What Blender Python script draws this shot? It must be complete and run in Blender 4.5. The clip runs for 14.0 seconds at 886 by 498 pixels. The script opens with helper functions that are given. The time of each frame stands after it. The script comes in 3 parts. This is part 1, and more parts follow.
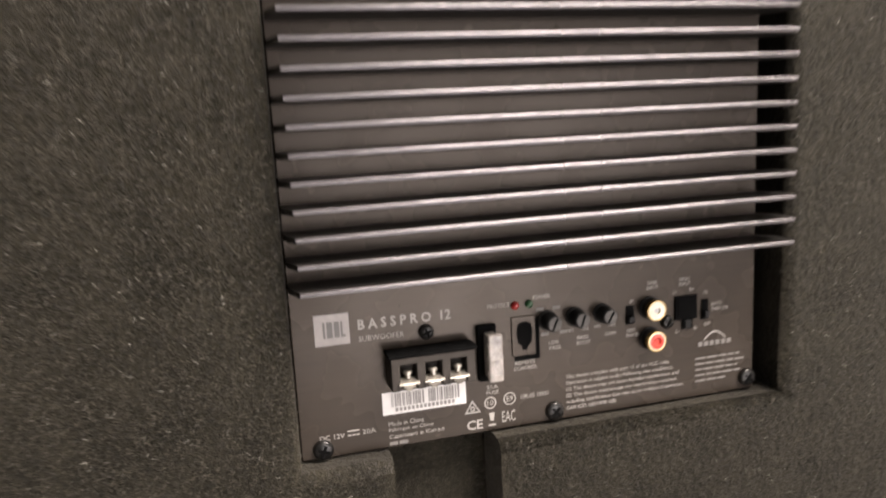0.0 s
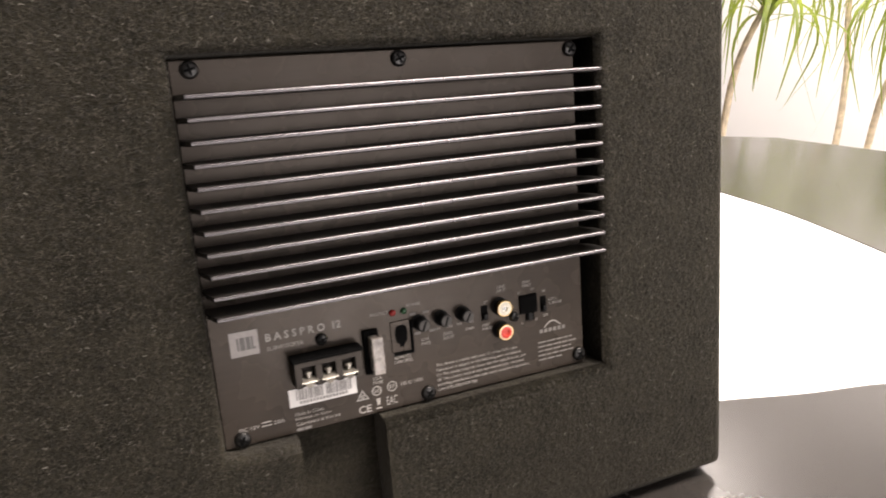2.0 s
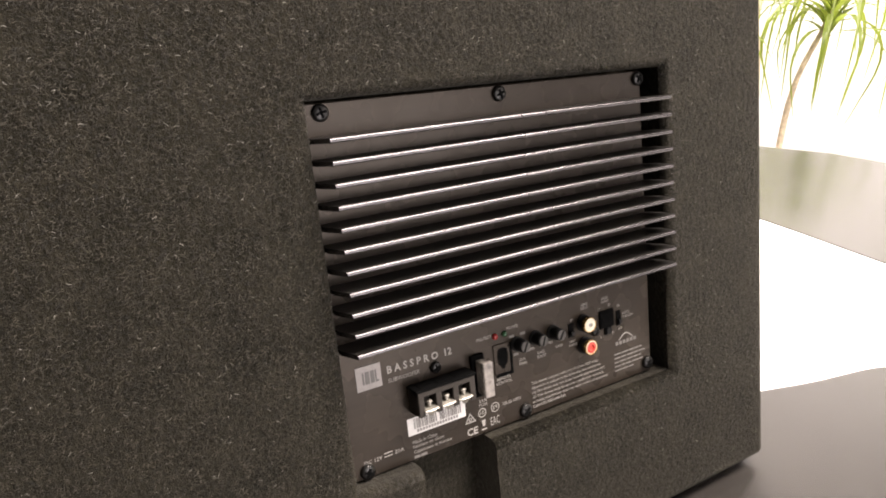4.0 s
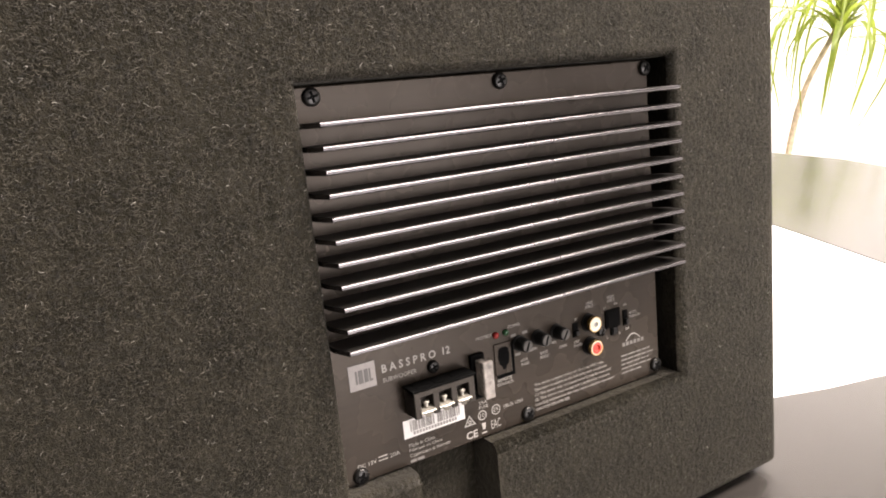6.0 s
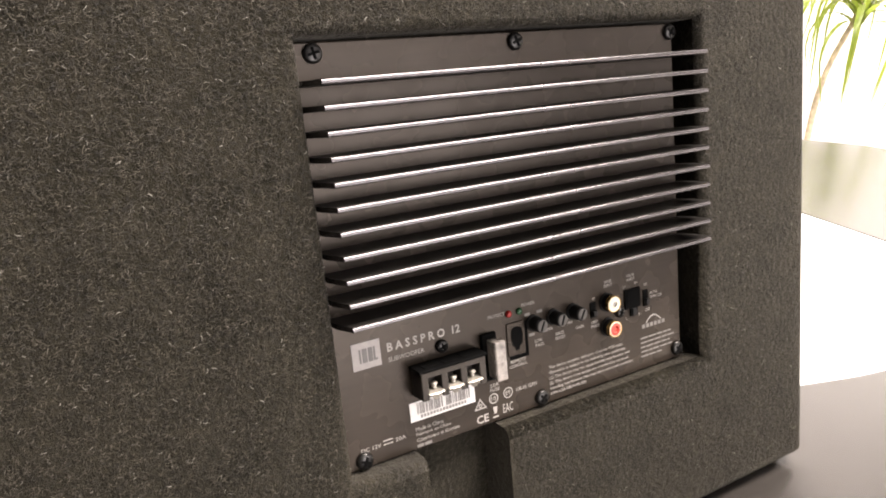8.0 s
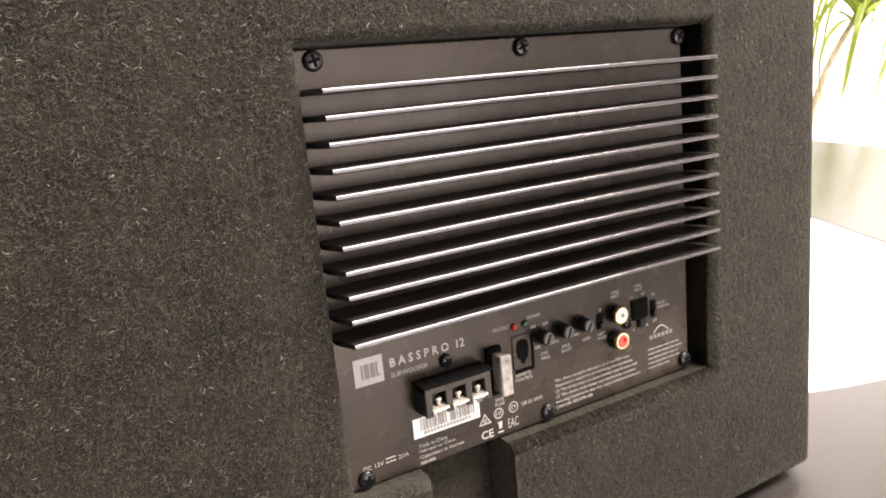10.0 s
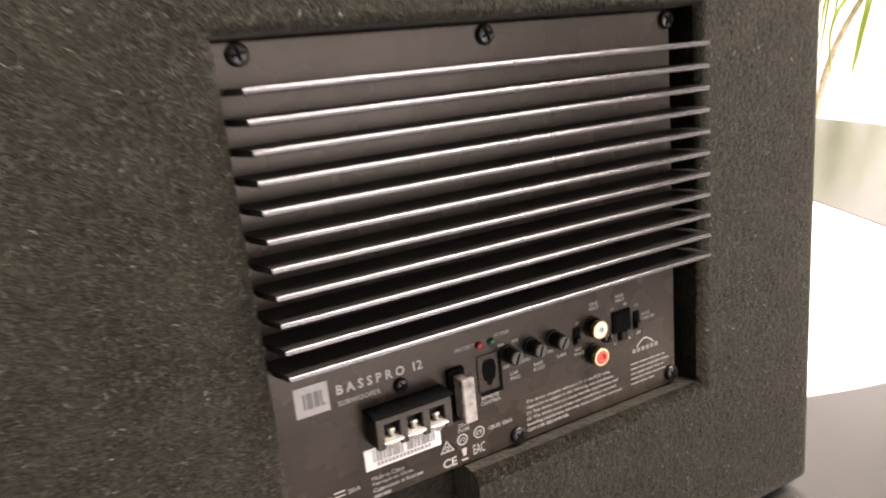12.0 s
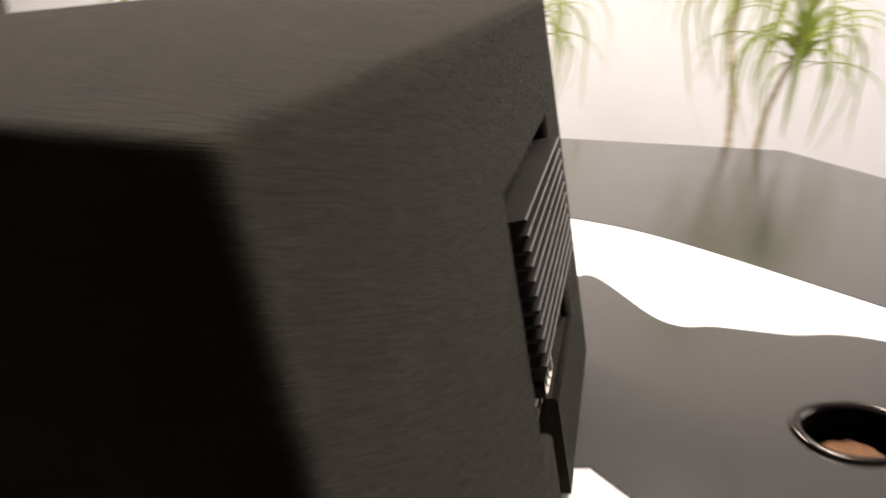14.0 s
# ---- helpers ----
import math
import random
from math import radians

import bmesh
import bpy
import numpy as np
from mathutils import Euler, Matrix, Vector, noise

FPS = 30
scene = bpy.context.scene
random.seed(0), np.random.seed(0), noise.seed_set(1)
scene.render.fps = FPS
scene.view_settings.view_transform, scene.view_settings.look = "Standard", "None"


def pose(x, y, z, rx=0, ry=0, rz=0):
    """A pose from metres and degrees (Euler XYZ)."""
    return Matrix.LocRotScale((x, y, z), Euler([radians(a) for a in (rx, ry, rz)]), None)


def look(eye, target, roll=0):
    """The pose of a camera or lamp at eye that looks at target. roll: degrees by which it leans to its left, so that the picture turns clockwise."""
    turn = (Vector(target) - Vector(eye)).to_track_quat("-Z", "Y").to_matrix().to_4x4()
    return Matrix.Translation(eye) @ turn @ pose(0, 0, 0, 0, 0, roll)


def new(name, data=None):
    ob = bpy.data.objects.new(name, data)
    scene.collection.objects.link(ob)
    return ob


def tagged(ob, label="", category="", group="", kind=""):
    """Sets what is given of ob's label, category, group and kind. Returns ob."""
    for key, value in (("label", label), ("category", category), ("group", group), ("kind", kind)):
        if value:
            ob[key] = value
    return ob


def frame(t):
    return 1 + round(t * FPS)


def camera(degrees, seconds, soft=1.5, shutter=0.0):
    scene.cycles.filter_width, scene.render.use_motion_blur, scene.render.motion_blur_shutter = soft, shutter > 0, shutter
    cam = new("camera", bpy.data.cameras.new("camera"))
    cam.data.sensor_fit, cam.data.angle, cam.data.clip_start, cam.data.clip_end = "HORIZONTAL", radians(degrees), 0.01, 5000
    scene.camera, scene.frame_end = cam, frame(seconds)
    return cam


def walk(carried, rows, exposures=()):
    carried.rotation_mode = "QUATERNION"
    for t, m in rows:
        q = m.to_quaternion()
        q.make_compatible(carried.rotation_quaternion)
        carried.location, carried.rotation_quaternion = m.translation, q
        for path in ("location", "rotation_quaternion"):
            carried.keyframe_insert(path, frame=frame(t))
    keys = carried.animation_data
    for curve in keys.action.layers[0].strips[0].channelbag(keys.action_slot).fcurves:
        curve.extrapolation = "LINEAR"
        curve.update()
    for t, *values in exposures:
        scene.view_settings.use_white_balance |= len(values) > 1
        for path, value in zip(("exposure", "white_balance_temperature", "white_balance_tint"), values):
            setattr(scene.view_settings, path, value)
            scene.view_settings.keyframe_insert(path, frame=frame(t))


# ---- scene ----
# Face frame: x across the sloping face of the cabinet, y into it, z up along it; the face leans back by LEAN degrees.
LEAN, BASE = 11.5, 0.2745
FACE = pose(0, 0, BASE, -LEAN, 0, 0)

cam = camera(63.4, 14.0, soft=1.8, shutter=0.5)
PATH = [
    (0, (-0.0196, -0.2623, -0.0545), (0.4909, 1.6434, -0.3826), -3.05),
    (0.2, (-0.0188, -0.2339, -0.0619), (0.5377, 1.6519, -0.4281), -3.14),
    (0.5, (-0.0094, -0.2121, -0.0587), (0.6590, 1.6268, -0.4730), -4.25),
    (1, (-0.0357, -0.2203, -0.0404), (0.7498, 1.5661, -0.4782), -4.52),
    (1.2, (-0.0449, -0.2417, -0.0347), (0.7338, 1.5541, -0.4454), -4.94),
    (1.5, (-0.0678, -0.2930, -0.0165), (0.7286, 1.4914, -0.4430), -4.43),
    (2, (-0.0286, -0.3323, -0.0182), (0.7242, 1.4714, -0.4426), -4.40),
    (2.5, (-0.0157, -0.3172, -0.0198), (0.6948, 1.5061, -0.4328), -4.36),
    (3, (-0.0286, -0.3296, -0.0050), (0.6544, 1.5029, -0.4238), -4.06),
    (3.2, (-0.0538, -0.3334, 0.0098), (0.7214, 1.4608, -0.4143), -4.66),
    (3.5, (-0.1058, -0.3149, 0.0177), (0.8641, 1.3782, -0.4213), -5.81),
    (4, (-0.1219, -0.2980, 0.0037), (0.8557, 1.3940, -0.4223), -5.82),
    (4.2, (-0.1178, -0.2980, 0.0019), (0.8155, 1.4289, -0.3810), -5.51),
    (6.3, (-0.1091, -0.2872, -0.0091), (0.8596, 1.4166, -0.4076), -5.79),
    (6.5, (-0.1065, -0.2936, -0.0072), (0.8001, 1.4397, -0.4242), -5.51),
    (7, (-0.1026, -0.2943, -0.0033), (0.8225, 1.4261, -0.4329), -5.50),
    (7.5, (-0.0995, -0.2877, -0.0091), (0.8309, 1.4314, -0.4324), -5.56),
    (8, (-0.1028, -0.2706, -0.0213), (0.8334, 1.4472, -0.4372), -5.61),
    (10.5, (-0.0970, -0.2602, -0.0163), (0.8459, 1.4512, -0.4433), -5.67),
    (11, (-0.0751, -0.2477, -0.0367), (0.8573, 1.4681, -0.4687), -6.09),
    (11.5, (-0.0407, -0.2127, -0.0310), (0.8821, 1.5091, -0.4599), -5.85),
    (12, (-0.0630, -0.2394, -0.0099), (0.8492, 1.4702, -0.5051), -5.75),
    (12.2, (-0.0796, -0.2586, 0.0026), (0.8908, 1.4267, -0.4645), -5.56),
    (12.5, (-0.0917, -0.2768, 0.0226), (0.9209, 1.3790, -0.4602), -6.25),
    (12.7, (-0.1565, -0.2498, 0.0317), (1.0783, 1.2376, -0.4812), -7.12),
    (13, (-0.2267, -0.2124, 0.0476), (1.2209, 1.0533, -0.5025), -8.54),
    (13.3, (-0.2451, -0.2248, 0.0569), (1.2064, 1.0375, -0.4908), -8.73),
    (13.5, (-0.2768, -0.2228, 0.0704), (1.2317, 0.9589, -0.5024), -8.84),
    (13.7, (-0.3072, -0.1861, 0.0759), (1.3125, 0.8322, -0.5069), -9.57),
    (13.8, (-0.3395, -0.1769, 0.0929), (1.3162, 0.7624, -0.5205), -9.23),
    (13.9, (-0.3670, -0.1211, 0.1093), (1.3796, 0.6068, -0.5384), -10.46),
    (14, (-0.3980, -0.0813, 0.1232), (1.3959, 0.4891, -0.5525), -10.79),
]
EXPOSURES = [(0.0, 0.0), (0.5, 0.0), (1.0, 0.15), (1.5, 0.1), (2.0, -0.45), (2.5, -0.55), (3.0, -0.4), (3.5, -0.2), (4.0, -0.15), (6.5, 0.15), (7.0, 0.2), (8.0, 0.25), (10.5, 0.35), (11.5, -0.1), (12.0, 0.15), (12.5, -0.05), (13.0, -0.1), (13.5, -0.4), (14.0, -1.05)]
walk(cam, [(t, FACE @ look(eye, target, roll)) for t, eye, target, roll in PATH], EXPOSURES)

# ---- light ----
world = bpy.data.worlds.new("world")
world.use_nodes = True
world.node_tree.nodes["Background"].inputs[0].default_value = (1.0, 0.93, 0.86, 1)
world.node_tree.nodes["Background"].inputs[1].default_value = 0.05
scene.world = world


def area_lamp(name, at, target, sx, sy, watts, colour):
    data = bpy.data.lights.new(name, "AREA")
    data.shape, data.size, data.size_y, data.energy, data.color = "RECTANGLE", sx, sy, watts, colour
    ob = new(name, data)
    ob.matrix_world = look(at, target)
    return ob


WARM = (1.0, 0.888, 0.815)
WIN_X0, WIN_X1, WIN_Z0, WIN_Z1, WIN_Y = 0.15, 2.30, 0.12, 1.35, -3.2
LOW_X1, LOW_Z0 = 1.50, -0.52
# unseen overhead lamp, placed by the shadow on the plate's right edge
area_lamp("unseen_ceiling_lamp", (1.0, -0.45, 1.93), (1.0, -0.4499, 0), 1.2, 0.6, 150, WARM)
# unseen lamp added to brighten the east wall and the plants
area_lamp("unseen_ceiling_lamp", (1.3, 1.5, 1.93), (1.3, 1.5001, 0), 1.2, 0.6, 210, WARM)
# area lamp in an unseen window, placed by the streaks on the fin tips
area_lamp("window_daylight", ((WIN_X0 + WIN_X1) / 2, WIN_Y - 0.02, (WIN_Z0 + WIN_Z1) / 2), ((WIN_X0 + WIN_X1) / 2, 0, (WIN_Z0 + WIN_Z1) / 2), WIN_X1 - WIN_X0, WIN_Z1 - WIN_Z0, 58, (1.0, 0.93, 0.93))
# low lamp added to brighten the plate's lower left by reflection
area_lamp("window_daylight", ((WIN_X0 + LOW_X1) / 2, WIN_Y - 0.02, (LOW_Z0 + WIN_Z0 - 0.06) / 2), ((WIN_X0 + LOW_X1) / 2, 0, (LOW_Z0 + WIN_Z0 - 0.06) / 2), LOW_X1 - WIN_X0, WIN_Z0 - 0.06 - LOW_Z0, 36, (1.0, 0.93, 0.93))


# ---- materials ----
def material(name, colour, rough=0.5, metal=0.0, grain=0.0, grain_scale=60.0, bump=0.0, bump_scale=300.0, bump_dist=0.001, second=None, spec=0.5, random_tint=0.0, stretch=None):
    m = bpy.data.materials.new(name)
    m.use_nodes = True
    nt = m.node_tree
    b = nt.nodes["Principled BSDF"]
    b.inputs["Base Color"].default_value = (*colour, 1)
    b.inputs["Roughness"].default_value = rough
    b.inputs["Metallic"].default_value = metal
    b.inputs["Specular IOR Level"].default_value = spec
    tc = nt.nodes.new("ShaderNodeTexCoord")
    if grain:
        n = nt.nodes.new("ShaderNodeTexNoise")
        n.inputs["Scale"].default_value = grain_scale
        n.inputs["Detail"].default_value = 6
        n2 = nt.nodes.new("ShaderNodeTexNoise")
        n2.inputs["Scale"].default_value = grain_scale / 9
        if stretch:
            mp = nt.nodes.new("ShaderNodeMapping")
            mp.inputs["Scale"].default_value = stretch
            nt.links.new(tc.outputs["Object"], mp.inputs["Vector"])
            nt.links.new(mp.outputs[0], n.inputs["Vector"])
        else:
            nt.links.new(tc.outputs["Object"], n.inputs["Vector"])
        nt.links.new(tc.outputs["Object"], n2.inputs["Vector"])
        add = nt.nodes.new("ShaderNodeMath")
        add.operation = "ADD"
        nt.links.new(n.outputs["Fac"], add.inputs[0])
        nt.links.new(n2.outputs["Fac"], add.inputs[1])
        r = nt.nodes.new("ShaderNodeValToRGB")
        lo = [c * (1 - grain) for c in colour]
        hi = second or [min(1, c * (1 + grain)) for c in colour]
        r.color_ramp.elements[0].position, r.color_ramp.elements[1].position = 0.35, 0.65
        r.color_ramp.elements[0].color, r.color_ramp.elements[1].color = (*lo, 1), (*hi, 1)
        half = nt.nodes.new("ShaderNodeMath")
        half.operation = "MULTIPLY"
        half.inputs[1].default_value = 0.5
        nt.links.new(add.outputs[0], half.inputs[0])
        nt.links.new(half.outputs[0], r.inputs[0])
        last = r.outputs[0]
        if random_tint:
            info = nt.nodes.new("ShaderNodeObjectInfo")
            hsv = nt.nodes.new("ShaderNodeHueSaturation")
            mr = nt.nodes.new("ShaderNodeMapRange")
            mr.inputs["To Min"].default_value, mr.inputs["To Max"].default_value = 1 - random_tint, 1 + random_tint
            nt.links.new(info.outputs["Random"], mr.inputs["Value"])
            nt.links.new(mr.outputs[0], hsv.inputs["Value"])
            nt.links.new(last, hsv.inputs["Color"])
            last = hsv.outputs[0]
        nt.links.new(last, b.inputs["Base Color"])
        rr = nt.nodes.new("ShaderNodeMapRange")
        rr.inputs["To Min"].default_value, rr.inputs["To Max"].default_value = max(0.02, rough - 0.08), min(1, rough + 0.08)
        nt.links.new(n2.outputs["Fac"], rr.inputs["Value"])
        nt.links.new(rr.outputs[0], b.inputs["Roughness"])
    if bump:
        nb = nt.nodes.new("ShaderNodeTexNoise")
        nb.inputs["Scale"].default_value = bump_scale
        nb.inputs["Detail"].default_value = 4
        nt.links.new(tc.outputs["Object"], nb.inputs["Vector"])
        bp = nt.nodes.new("ShaderNodeBump")
        bp.inputs["Strength"].default_value = bump
        bp.inputs["Distance"].default_value = bump_dist
        nt.links.new(nb.outputs["Fac"], bp.inputs["Height"])
        nt.links.new(bp.outputs[0], b.inputs["Normal"])
    return m


def carpet_material():
    m = material("black_felt_carpet", (0.0200, 0.0176, 0.0120), rough=0.95, spec=0.1, grain=0.5, grain_scale=420, second=(0.0300, 0.0264, 0.0184))
    nt = m.node_tree
    b = nt.nodes["Principled BSDF"]
    b.inputs["Sheen Weight"].default_value = 0.10
    b.inputs["Sheen Roughness"].default_value = 0.5
    b.inputs["Sheen Tint"].default_value = (0.9, 0.85, 0.8, 1)
    tc = nt.nodes.new("ShaderNodeTexCoord")
    last = None
    for scale, dist, strength in ((330, 0.0030, 0.5), (1300, 0.0012, 0.8)):
        n, bp = nt.nodes.new("ShaderNodeTexNoise"), nt.nodes.new("ShaderNodeBump")
        n.inputs["Scale"].default_value, n.inputs["Detail"].default_value = scale, 3
        bp.inputs["Strength"].default_value, bp.inputs["Distance"].default_value = strength, dist
        nt.links.new(tc.outputs["Object"], n.inputs["Vector"])
        nt.links.new(n.outputs["Fac"], bp.inputs["Height"])
        if last:
            nt.links.new(last.outputs[0], bp.inputs["Normal"])
        last = bp
    nt.links.new(last.outputs[0], b.inputs["Normal"])
    return m


M_CARPET = carpet_material()


def fibre_material():
    m = material("carpet_fibre", (0.05, 0.046, 0.04), rough=0.6, spec=0.3)
    nt = m.node_tree
    geo, ramp = nt.nodes.new("ShaderNodeNewGeometry"), nt.nodes.new("ShaderNodeValToRGB")
    e = ramp.color_ramp.elements
    e[0].position, e[0].color = 0.0, (0.0105, 0.0091, 0.0062, 1)
    e[1].position, e[1].color = 0.82, (0.044, 0.0382, 0.0275, 1)
    for at, c in ((0.985, (0.060, 0.054, 0.041, 1)), (1.0, (0.22, 0.21, 0.185, 1))):
        e.new(at).color = c
    nt.links.new(geo.outputs["Random Per Island"], ramp.inputs[0])
    # matted tufts: paler and darker clumps a few millimetres wide
    tc, clump, span, mul = nt.nodes.new("ShaderNodeTexCoord"), nt.nodes.new("ShaderNodeTexNoise"), nt.nodes.new("ShaderNodeMapRange"), nt.nodes.new("ShaderNodeVectorMath")
    clump.inputs["Scale"].default_value, clump.inputs["Detail"].default_value = 210, 3
    span.inputs["From Min"].default_value, span.inputs["From Max"].default_value = 0.32, 0.70
    span.inputs["To Min"].default_value, span.inputs["To Max"].default_value = 0.55, 1.65
    mul.operation = "MULTIPLY"
    nt.links.new(tc.outputs["Object"], clump.inputs["Vector"])
    nt.links.new(clump.outputs["Fac"], span.inputs["Value"])
    nt.links.new(ramp.outputs[0], mul.inputs[0])
    nt.links.new(span.outputs[0], mul.inputs[1])
    nt.links.new(mul.outputs[0], nt.nodes["Principled BSDF"].inputs["Base Color"])
    return m


M_FIBRE = fibre_material()
M_PLATE = material("black_anodised_plate", (0.0225, 0.0176, 0.0135), rough=0.27, spec=0.27, metal=0.0, grain=0.22, grain_scale=420, stretch=(0.05, 1, 1), bump=0.10, bump_scale=2500, bump_dist=0.0002)
M_PLATE.node_tree.nodes["Principled BSDF"].inputs["Specular Tint"].default_value = (1.0, 0.87, 0.76, 1)
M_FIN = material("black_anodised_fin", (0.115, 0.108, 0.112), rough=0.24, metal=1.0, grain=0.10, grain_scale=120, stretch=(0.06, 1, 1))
# flat fin faces: the shade between the fins is put into this darker colour
M_FIN_SHADE = material("shaded_fin_side", (0.020, 0.0182, 0.0168), rough=0.42, grain=0.15, grain_scale=120, spec=0.2)
# terminal block's black plastic, lightened as its front catches the light
M_BLOCK = material("lit_front_plastic", (0.048, 0.042, 0.037), rough=0.55, spec=0.12, grain=0.2, grain_scale=200)
M_BLACK = material("black_plastic", (0.012, 0.012, 0.012), rough=0.5, spec=0.14, grain=0.2, grain_scale=200)
# near-black that also paints the darkness inside flat-laid holes and slots
M_HOLE = material("dark_socket", (0.004, 0.004, 0.004), rough=0.9, spec=0.05, grain=0.2, grain_scale=300)
M_SCREW = material("black_oxide_steel", (0.02, 0.019, 0.018), rough=0.28, metal=0.6, grain=0.3, grain_scale=600)
M_PRINT = material("grey_print", (0.38, 0.355, 0.33), rough=0.6, grain=0.12, grain_scale=800)
M_PRINT_DIM = material("dim_print", (0.17, 0.158, 0.146), rough=0.6, grain=0.12, grain_scale=800)
M_LOGO = material("silver_print", (0.35, 0.32, 0.305), rough=0.45, grain=0.12, grain_scale=500)
M_LOGO_DARK = material("dark_print", (0.13, 0.122, 0.115), rough=0.5, grain=0.1, grain_scale=500)
M_STICKER = material("white_sticker_paper", (0.86, 0.83, 0.81), rough=0.6, grain=0.05, grain_scale=400)
# sticker ink lightened to grey: the glare on the paper is in its colour
M_INK = material("glare_paled_ink", (0.30, 0.28, 0.265), rough=0.6, grain=0.2, grain_scale=500)
M_STEEL = material("bright_nickel", (0.40, 0.375, 0.33), rough=0.45, metal=1.0, grain=0.12, grain_scale=900)
M_GOLD = material("gold_plating", (0.62, 0.44, 0.19), rough=0.25, metal=1.0, grain=0.1, grain_scale=900)
M_RCA_WHITE = material("cream_insulator", (0.80, 0.75, 0.63), rough=0.4, grain=0.06, grain_scale=900)
M_RCA_RED = material("red_insulator", (0.55, 0.05, 0.03), rough=0.4, grain=0.1, grain_scale=900)
M_RED_LED = material("red_led_lens", (0.26, 0.018, 0.016), rough=0.15, grain=0.1, grain_scale=900)
M_GREEN_LED = material("green_led_lens", (0.02, 0.07, 0.028), rough=0.15, grain=0.1, grain_scale=900)
M_FUSE = material("clear_grey_fuse_plastic", (0.26, 0.235, 0.215), rough=0.2, grain=0.6, grain_scale=260, bump=0.5, bump_scale=350)
M_KNOB_END = material("grey_knob_end", (0.06, 0.056, 0.052), rough=0.5, spec=0.3, grain=0.2, grain_scale=400)
M_RUBBER = material("black_rubber", (0.015, 0.015, 0.015), rough=0.7, grain=0.2, grain_scale=200)
M_WHITE_TOP = material("white_laminate", (0.80, 0.79, 0.77), rough=0.35, grain=0.03, grain_scale=14, bump=0.04, bump_scale=900, bump_dist=0.0002)
M_DARK_TOP = material("charcoal_laminate", (0.032, 0.0285, 0.026), rough=0.22, grain=0.14, grain_scale=40, bump=0.05, bump_scale=900, bump_dist=0.0002, spec=0.6)
M_DARK_TOP.node_tree.nodes["Principled BSDF"].inputs["Coat Weight"].default_value = 0.3
M_DARK_TOP.node_tree.nodes["Principled BSDF"].inputs["Coat Roughness"].default_value = 0.2
M_METAL = material("brushed_grey_metal", (0.34, 0.33, 0.32), rough=0.32, metal=1.0, grain=0.15, grain_scale=150)
M_DARK_METAL = material("dark_bronze_metal", (0.07, 0.06, 0.055), rough=0.22, metal=1.0, grain=0.2, grain_scale=150)
M_WALL = material("white_wall_paint", (0.83, 0.815, 0.815), rough=0.8, grain=0.03, grain_scale=5, bump=0.12, bump_scale=180, bump_dist=0.001)
# for unseen walls: dark so little light bounces onto the cabinet's left side
M_UNLIT_WALL = material("bounce_cutting_grey", (0.08, 0.075, 0.07), rough=0.8, grain=0.05, grain_scale=5)
M_CEILING = material("ceiling_paint", (0.78, 0.77, 0.75), rough=0.9, grain=0.03, grain_scale=5)
M_FLOOR = material("grey_floor_carpet", (0.07, 0.066, 0.06), rough=0.9, grain=0.25, grain_scale=120, bump=0.3, bump_scale=400)
# brown bark made paler, with the glare from the wall put into the colour
M_STEM = material("glare_paled_bark", (0.74, 0.61, 0.45), rough=0.8, grain=0.35, grain_scale=70, bump=0.5, bump_scale=160, bump_dist=0.002)
M_LEAF = material("plant_leaf", (0.12, 0.17, 0.03), rough=0.4, grain=0.35, grain_scale=30, second=(0.28, 0.34, 0.07), random_tint=0.3)
lt = M_LEAF.node_tree
leaf_bsdf, leaf_out = lt.nodes["Principled BSDF"], lt.nodes["Material Output"]
thin, blend = lt.nodes.new("ShaderNodeBsdfTranslucent"), lt.nodes.new("ShaderNodeMixShader")
thin.inputs["Color"].default_value = (0.46, 0.56, 0.09, 1)
blend.inputs[0].default_value = 0.42
lt.links.new(leaf_bsdf.outputs[0], blend.inputs[1])
lt.links.new(thin.outputs[0], blend.inputs[2])
lt.links.new(blend.outputs[0], leaf_out.inputs["Surface"])
M_POT = material("grey_glazed_pot", (0.25, 0.24, 0.23), rough=0.4, grain=0.1, grain_scale=30)
M_SOIL = material("potting_soil", (0.05, 0.035, 0.025), rough=0.95, grain=0.4, grain_scale=90, bump=0.8, bump_scale=120)
M_WOODCORE = material("raw_chipboard_edge", (0.17, 0.07, 0.022), rough=0.7, grain=0.35, grain_scale=160)


# ---- mesh helpers ----
def part(name, bm, mat, parent=None, label="", smooth=False):
    me = bpy.data.meshes.new(name)
    bmesh.ops.recalc_face_normals(bm, faces=bm.faces)
    bm.to_mesh(me)
    bm.free()
    me.materials.append(mat)
    if smooth:
        for p in me.polygons:
            p.use_smooth = True
    ob = new(name, me)
    ob.parent = parent
    if label:
        tagged(ob, label)
    return ob


def empty(name, m, label="", category="", group=""):
    ob = new(name)
    ob.empty_display_size = 0.02
    ob.matrix_world = m
    return tagged(ob, label, category, group)


def add_box(bm, x0, x1, y0, y1, z0, z1, bevel=0.0, segments=2):
    geo = bmesh.ops.create_cube(bm, size=1)["verts"]
    for v in geo:
        v.co = Vector((x0 + (v.co.x + 0.5) * (x1 - x0), y0 + (v.co.y + 0.5) * (y1 - y0), z0 + (v.co.z + 0.5) * (z1 - z0)))
    if bevel:
        edges = list({e for v in geo for e in v.link_edges})
        bmesh.ops.bevel(bm, geom=edges, offset=bevel, segments=segments, profile=0.5, affect="EDGES", clamp_overlap=True)
    return bm


def box(x0, x1, y0, y1, z0, z1, bevel=0.0, segments=2):
    return add_box(bmesh.new(), x0, x1, y0, y1, z0, z1, bevel, segments)


